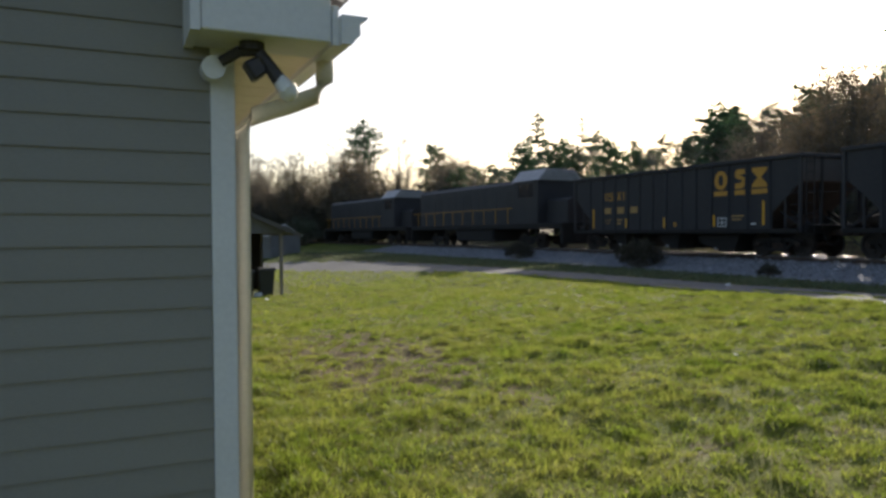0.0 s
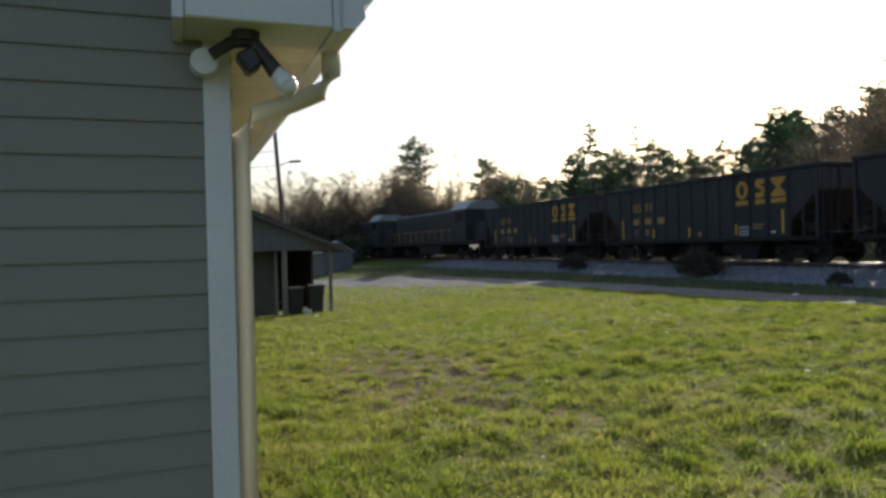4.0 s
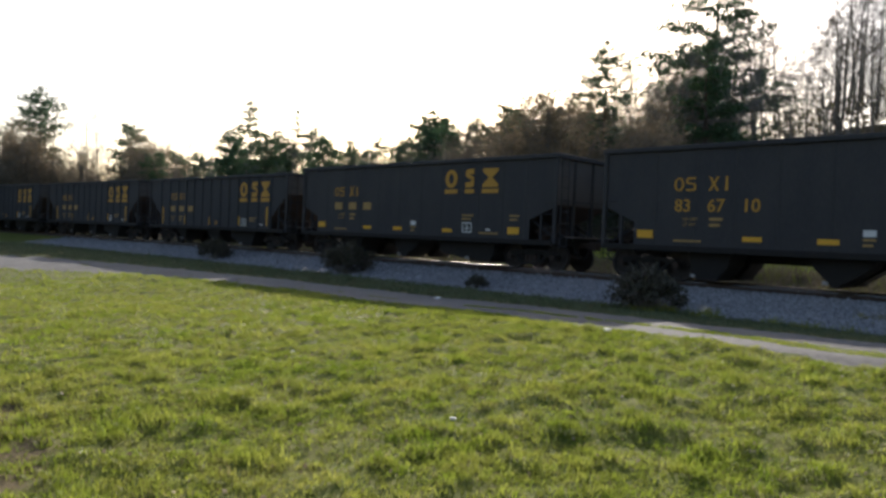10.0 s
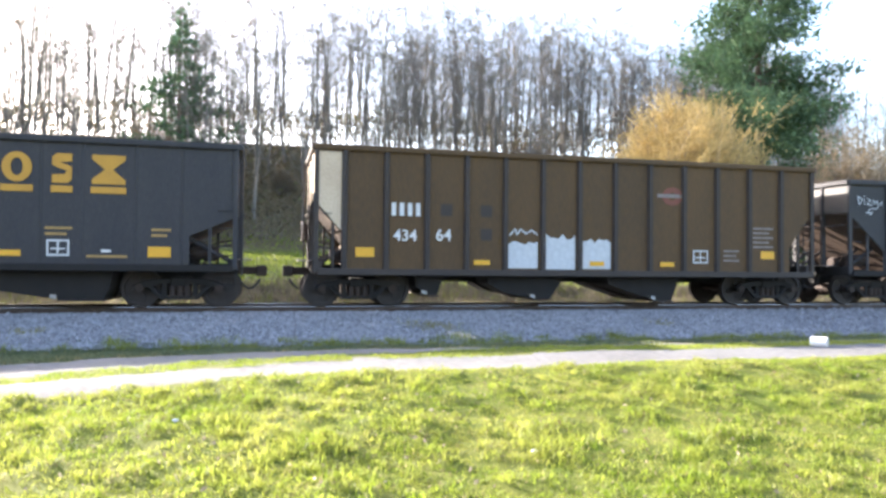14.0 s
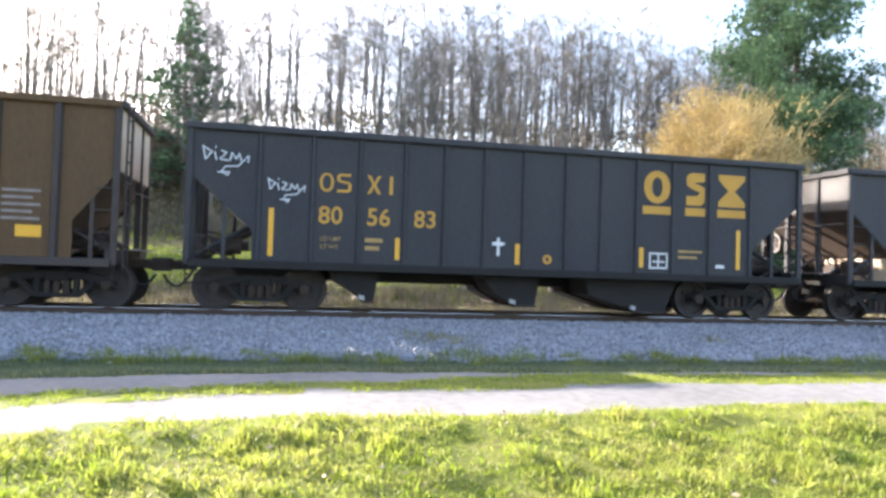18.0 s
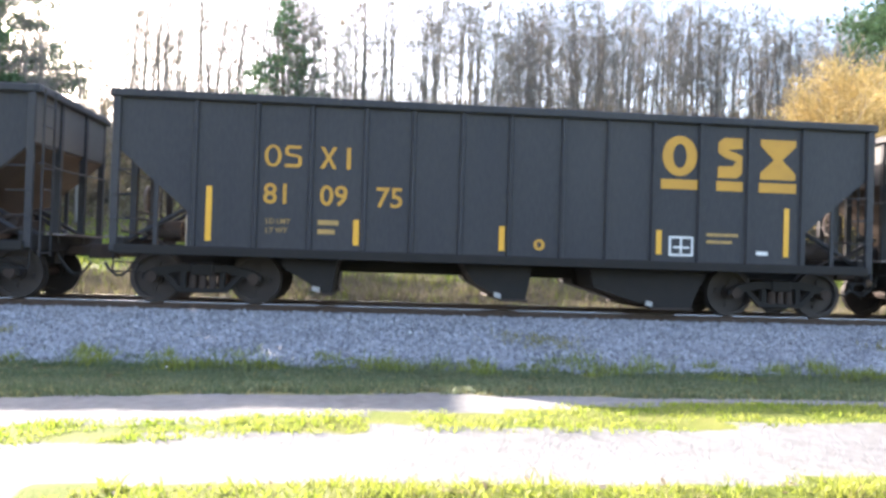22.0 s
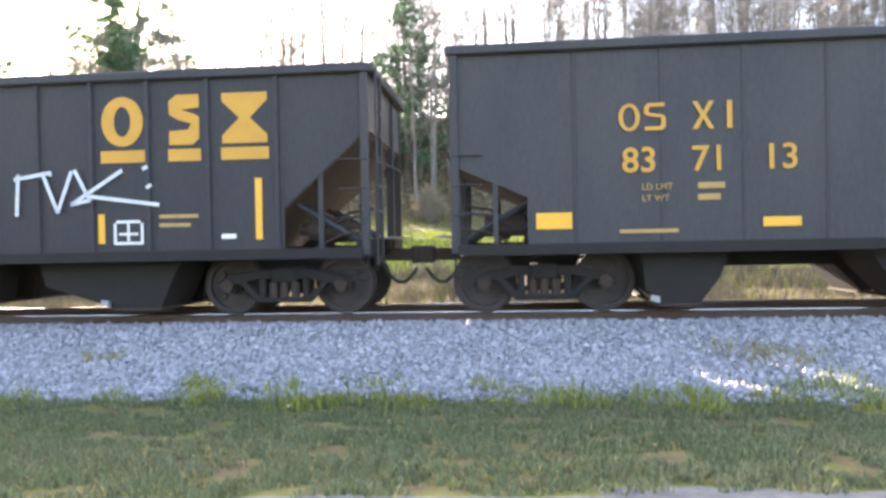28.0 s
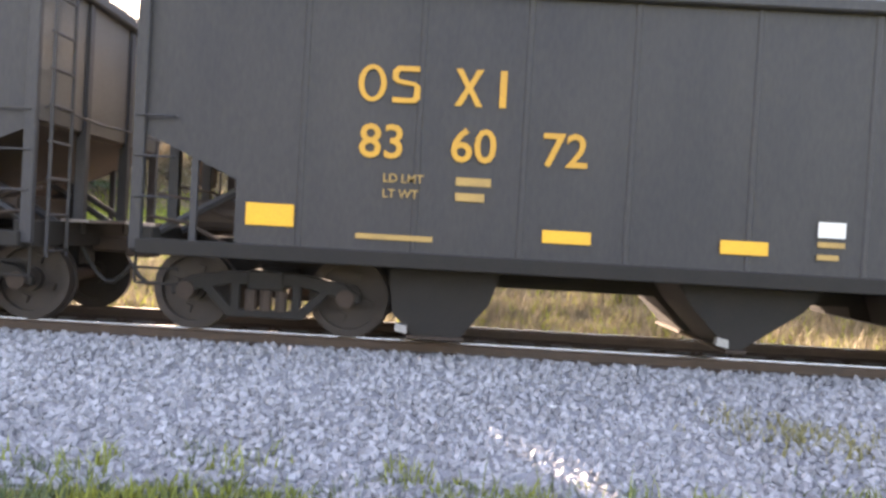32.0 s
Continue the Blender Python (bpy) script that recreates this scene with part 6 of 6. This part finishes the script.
    for i, (x, y, s) in enumerate(((-5.5, 86, 1.0), (-2.5, 92, 1.1), (1.0, 96, 1.2), (-9.5, 88, 0.9), (-13.5, 90, 0.8), (-7.5, 80, 0.75), (4.5, 98, 1.3), (-17, 93, 0.8), (9, 95, 1.2))):
        stand(hedge[i % 2], x, y, s, rng.uniform(0, 360))
    stand(bare[4], -27.5, 50, 0.62, 30)
    stand(bare[1], -33, 55, 0.6, 90)
    stand(tan, -31, 62, 0.6, 90)
    for x, y, s in ((-4.25, 13.5, 1.0), (-3.95, 26.3, 1.1), (-3.9, 19.6, 0.4), (-4.1, 36.5, 0.9)):
        stand(bram, x, y, s, rng.uniform(0, 360))
    # woods closing the view all round, behind the yard too
    for i in range(60):
        a = radians(150 + 220 * i / 59)
        d = rng.uniform(85, 125)
        x, y = -20 + d * math.sin(a), 5 + d * math.cos(a)
        if x < 20:
            far.append((x, y, rng.uniform(0.6, 0.85), rng.uniform(0, 6.28)))
    for i in range(110):
        far.append((rng.uniform(64, 100), rng.uniform(-75, 66), rng.uniform(0.8, 1.15), rng.uniform(0, 6.28)))
    far_wood(far)
    for p in protos:
        for o in list(p.children_recursive) + [p]:
            bpy.data.objects.remove(o)


plant_all()


# ---- grass, weeds, litter ----
def lawn_place(x0, x1, y0, y1, keep, shy=1.0):
    def go(rng):
        x, y = rng.uniform(x0, x1), rng.uniform(y0, y1)
        u = x - bend(y)
        e = lane_edges(y)
        if u > e[3] - 0.05 + 0.12 * noise.noise((x * 2, y * 2, 1)):
            return None
        if -30.5 < x < wall_x(y) + 0.3 and 5.5 < y < 17.2:
            return None
        if abs(x + 21.2) < 3.3 and 27.2 < y < 34:
            return None
        n1 = noise.noise((x * 0.9, y * 0.9, 5.0))
        n2 = noise.noise((x * 4.4, y * 4.4, 2.0))
        n3 = noise.noise((x * 6.5, y * 6.5, 8.0))
        if rng.random() < shy * patch(x, y) * (0.93 if n2 + 0.5 * n3 < 0.12 else 0.25):
            return None
        if n1 + 0.7 * n2 + 0.4 * n3 < -0.12 and rng.random() < keep:
            return None
        return x, y, 0.6 + 0.35 * sm(-20.2, -21.4, x) + 0.35 * max(0, n1) + 1.2 * max(0, n2 - 0.05) + 0.55 * max(0, n3)
    return go


blades("lawn_grass", 150000, lawn_place(-24.5, -8.5, 3.5, 14.5, 0.35), 0.058, 0.0052, M_GRASS, 1.5, "uneven tufted lawn grass in spring green", 21, 3)
blades("lawn_grass", 110000, lawn_place(-24.5, -8.5, -5.5, 3.5, 0.35), 0.055, 0.0048, M_GRASS, 1.5, "uneven tufted lawn grass in spring green", 22, 3)
blades("lawn_grass", 46000, lawn_place(-26, -7.5, 14.5, 30, 0.35), 0.072, 0.010, M_GRASS, 1.3, "uneven tufted lawn grass in spring green", 23, 3)
blades("far_grass", 16000, lawn_place(-45, -9, 30, 75, 0.4), 0.12, 0.02, M_GRASS, 1.0, "rough far lawn grass", 24, 3)
blades("dry_grass", 62000, lawn_place(-24.5, -8.5, -5, 26, 0.0, 0.35), 0.045, 0.005, M_STRAW, 1.8, "straw-coloured dead grass in the lawn", 25, 3)


def dead_leaves(count, seed):
    """Last year's pale leaves lying in the lawn, one joined mesh."""
    rng = random.Random(seed)
    spot = lawn_place(-23.5, -9.5, -4, 20, 0.0, 0.0)
    vs, fs = [], []
    for _ in range(count):
        p = spot(rng)
        if p:
            leaf(vs, fs, Vector((p[0], p[1], ground_z(p[0], p[1]) + lumps(p[0], p[1]) + rng.uniform(0.01, 0.035))), rng.uniform(0.014, 0.032), rng)
    return tagged(soup("dead_leaves", vs, fs, M_LITTER), "pale dead leaves scattered over the lawn", "leaves", kind="stuff")


dead_leaves(2600, 26)


def tuft_place(rng):
    x, y = rng.uniform(-23, -9.6), rng.uniform(-4, 22)
    if x - bend(y) > lane_edges(y)[3] - 0.15:
        return None
    if -30.5 < x < wall_x(y) + 0.3 and 5.5 < y < 17.2:
        return None
    return x + rng.gauss(0, 0.05), y + rng.gauss(0, 0.05), rng.uniform(0.8, 1.4)


def clumps(name, centres, blades_each, radius, height, width, material, label, seed, category="weeds"):
    """Separate clumps of longer blades round given centres, one joined mesh."""
    it = [0]

    def go(rng):
        c = centres[it[0] // blades_each % len(centres)]
        it[0] += 1
        return c[0] + rng.gauss(0, radius * c[2]), c[1] + rng.gauss(0, radius * c[2]), c[2] * rng.uniform(0.7, 1.2)
    return blades(name, blades_each * len(centres), go, height, width, material, 0.9, label, seed, 2, category)


_r = random.Random(77)
_tufts = [t for t in (tuft_place(_r) for _ in range(520)) if t and patch(t[0], t[1]) < 0.9]
clumps("grass_tufts", _tufts, 60, 0.09, 0.085, 0.0055, M_GRASS, "longer rank tufts standing in the lawn", 31, "grass")


clumps("wall_weeds", [(wall_x(y) + 0.14 + 0.1 * _r.random(), y, _r.uniform(0.5, 1.2)) for y in [5.9 + 0.24 * k for k in range(44)]], 30, 0.06, 0.1, 0.007, M_DARKHEDGE, "dark weeds along the foot of the house wall", 48)


def strip_place(lo, hi, y0, y1):
    def go(rng):
        y = rng.uniform(y0, y1)
        e = lane_edges(y)
        a, b = lo(e), hi(e)
        u = rng.uniform(a, b)
        n2 = noise.noise((u * 2.2, y * 2.2, 4.0))
        if n2 < -0.3:
            return None
        return u + bend(y), y, 0.8 + 0.6 * max(0, n2)
    return go


blades("strip_grass", 9000, strip_place(lambda e: e[2] - 0.06, lambda e: e[1] + 0.06, -14, 16), 0.042, 0.005, M_GRASS, 0.9, "bright strip of grass between the gravel lanes", 41, 3)
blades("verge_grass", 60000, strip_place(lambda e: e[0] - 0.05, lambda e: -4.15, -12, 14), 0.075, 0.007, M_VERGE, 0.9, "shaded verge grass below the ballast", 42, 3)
blades("verge_dry_grass", 9000, strip_place(lambda e: e[0] - 0.05, lambda e: -4.1, -12, 14), 0.06, 0.008, M_STRAW, 1.2, "straw-coloured dead grass in the verge", 47, 3)
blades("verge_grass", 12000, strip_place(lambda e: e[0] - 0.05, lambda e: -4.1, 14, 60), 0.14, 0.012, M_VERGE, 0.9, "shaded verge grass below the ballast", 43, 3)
_weeds = [(-4.3 + 0.26 * _r.gauss(0, 1) + bend(y), y, _r.uniform(0.45, 1.15)) for y in [_r.uniform(-11, 15) for _ in range(95)]]
_weeds += [(-3.9, 0.05, 1.5), (-3.9, 0.3, 1.2), (-4.0, -0.95, 1.3), (-4.0, -3.5, 1.3), (-4.3, 3.1, 1.4), (-4.2, 2.2, 1.1), (-4.5, 4.6, 1.2), (-4.6, 5.6, 1.3)]
clumps("ballast_weeds", _weeds, 34, 0.13, 0.18, 0.007, M_WEED, "yellow-green weeds along the foot of the ballast", 44)
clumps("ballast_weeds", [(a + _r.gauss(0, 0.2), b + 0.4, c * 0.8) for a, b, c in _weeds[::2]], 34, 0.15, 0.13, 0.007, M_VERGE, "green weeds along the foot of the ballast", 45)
clumps("dead_weeds", [(-2.55, 0.9, 1.0), (-2.75, 0.55, 1.2), (-2.9, 0.15, 1.0), (-2.65, 0.3, 0.9), (-2.7, -5.5, 1.0), (-2.8, 9.0, 1.0)], 60, 0.2, 0.12, 0.008, M_STRAW, "patch of dead brown weeds on the ballast", 46)


def bank_place(rng):
    y = rng.uniform(-30, 60)
    u = rng.uniform(3.6, 9.8)
    n = noise.noise((u * 0.8, y * 0.5, 7.0))
    return u + bend(y), y, max(0.35, 0.75 + 1.1 * n)


blades("bank_weeds", 26000, bank_place, 0.55, 0.014, M_BANK, 0.8, "dead brown weeds on the far bank", 51, 3, "weeds")
blades("bank_weeds", 9000, bank_place, 0.42, 0.016, M_WEED, 0.8, "fresh green weeds on the far bank", 52, 3, "weeds")


def field_place(rng):
    y, u = rng.uniform(-40, 60), rng.uniform(9.5, 44)
    return u + bend(y), y, rng.uniform(0.7, 1.3)


blades("field_grass", 22000, field_place, 0.2, 0.03, M_GRASS, 0.8, "green field grass beyond the track", 53, 3)


def forest_floor(rng):
    return rng.uniform(40, 80), rng.uniform(-60, 60), rng.uniform(0.7, 1.4)


def brush(name, count, place, height, material, label, seed):
    """A low tangle of thin shoots and last year's leaves, thickest at the ground, one joined mesh."""
    rng = random.Random(seed)
    vs, fs = [], []
    for _ in range(count):
        x, y, k = place(rng)
        k *= 0.7 + 0.8 * max(0.0, noise.noise((x * 0.3, y * 0.3, 1.0)))
        p = Vector((x, y, ground_z(x, y) + height * k * rng.random() ** 1.6))
        leaf(vs, fs, p, rng.uniform(0.09, 0.2), rng, rng.choice((0.25, 0.9)))
    return tagged(soup(name, vs, fs, material), label, "undergrowth", kind="stuff")


def crest(rng):
    return rng.uniform(40, 74), rng.uniform(-66, 60), rng.uniform(0.5, 1.3)


brush("undergrowth", 64000, crest, 5.0, M_BANK, "brown brush under the wood", 55)
brush("undergrowth", 16000, crest, 4.2, M_LEAFG, "young green shoots under the wood", 56)
blades("leaf_litter", 9000, forest_floor, 0.5, 0.09, M_BANK, 1.2, "brown undergrowth under the wood", 54, 3, "undergrowth")


def litter(x, y, kind, rz, label):
    t = thing("litter", pose(x, y, ground_z(x, y) + 0.03, 0, 0, rz), label, "litter", "litter")
    bm = bmesh.new()
    if kind == "crumple":
        bmesh.ops.create_icosphere(bm, subdivisions=2, radius=0.08)
        r = random.Random(int(x * 10))
        for v in bm.verts:
            v.co *= r.uniform(0.6, 1.25)
            v.co.z *= 0.5
    else:
        disc(bm, (0, 0, 0.03), 0, 0.09, -0.12, 0.12, 14, 0.07)
    part("scrap", bm, M_TRASH, t)


litter(-10.6, 10.7, "crumple", 10, "crumpled white plastic bag on the grass")
litter(-7.38, 17.8, "crumple", 50, "white scrap beside the gravel lane")
litter(-9.1, -4.5, "pipe", 35, "short white drain pipe end beside the lane")
litter(-19.3, 25.6, "crumple", 80, "white scrap near the carport")
for _x, _y in ((-17.2, 12.2), (-18.4, 10.6), (-15.6, 9.2), (-14.9, 13.0), (-12.0, 5.0), (-13.2, 2.0), (-2.4, 2.57), (-4.6, 5.8)):
    _t = thing("pale_stone", pose(_x, _y, ground_z(_x, _y) + 0.03, 0, 0, _x * 50), "small pale stone lying on the ground", "stone", "stones")
    _bm = bmesh.new()
    bmesh.ops.create_icosphere(_bm, subdivisions=1, radius=0.028)
    for _v in _bm.verts:
        _v.co = Vector((_v.co.x * 1.3, _v.co.y, _v.co.z * 0.6)) * _r.uniform(0.8, 1.2)
    part("stone", _bm, M_WHITE, _t)

build_ties()


# ---- what moves ----
def track_pose(y, reach):
    """The pose of a car whose middle is at y, standing on the track with its trucks reach from the middle."""
    a, b = y + reach, y - reach
    xa, xb = bend(a), bend(b)
    return pose((xa + xb) / 2, y, 0, 0, 0, math.degrees(math.atan2(-(xa - xb), a - b)))


def motions():
    for car, y20, reach in ROLLING:
        walk(car, [(t, track_pose(y20 + SPEED * (t - 20), reach)) for t in [0, 4, 8, 12, 16, 20, 24, 28, 32]])
        turn = math.degrees(SPEED / 0.457)
        wheels = [w for tr in car.children if tr.name.startswith("truck") for w in tr.children if w.name.startswith("wheelset")]
        for w in wheels:
            p = w.location.copy()
            steps = 215
            walk(w, [(k * 32 / steps, pose(p.x, p.y, p.z) @ Matrix.Rotation(-radians(turn) * k * 32 / steps, 4, "X")) for k in range(steps + 1)])


motions()
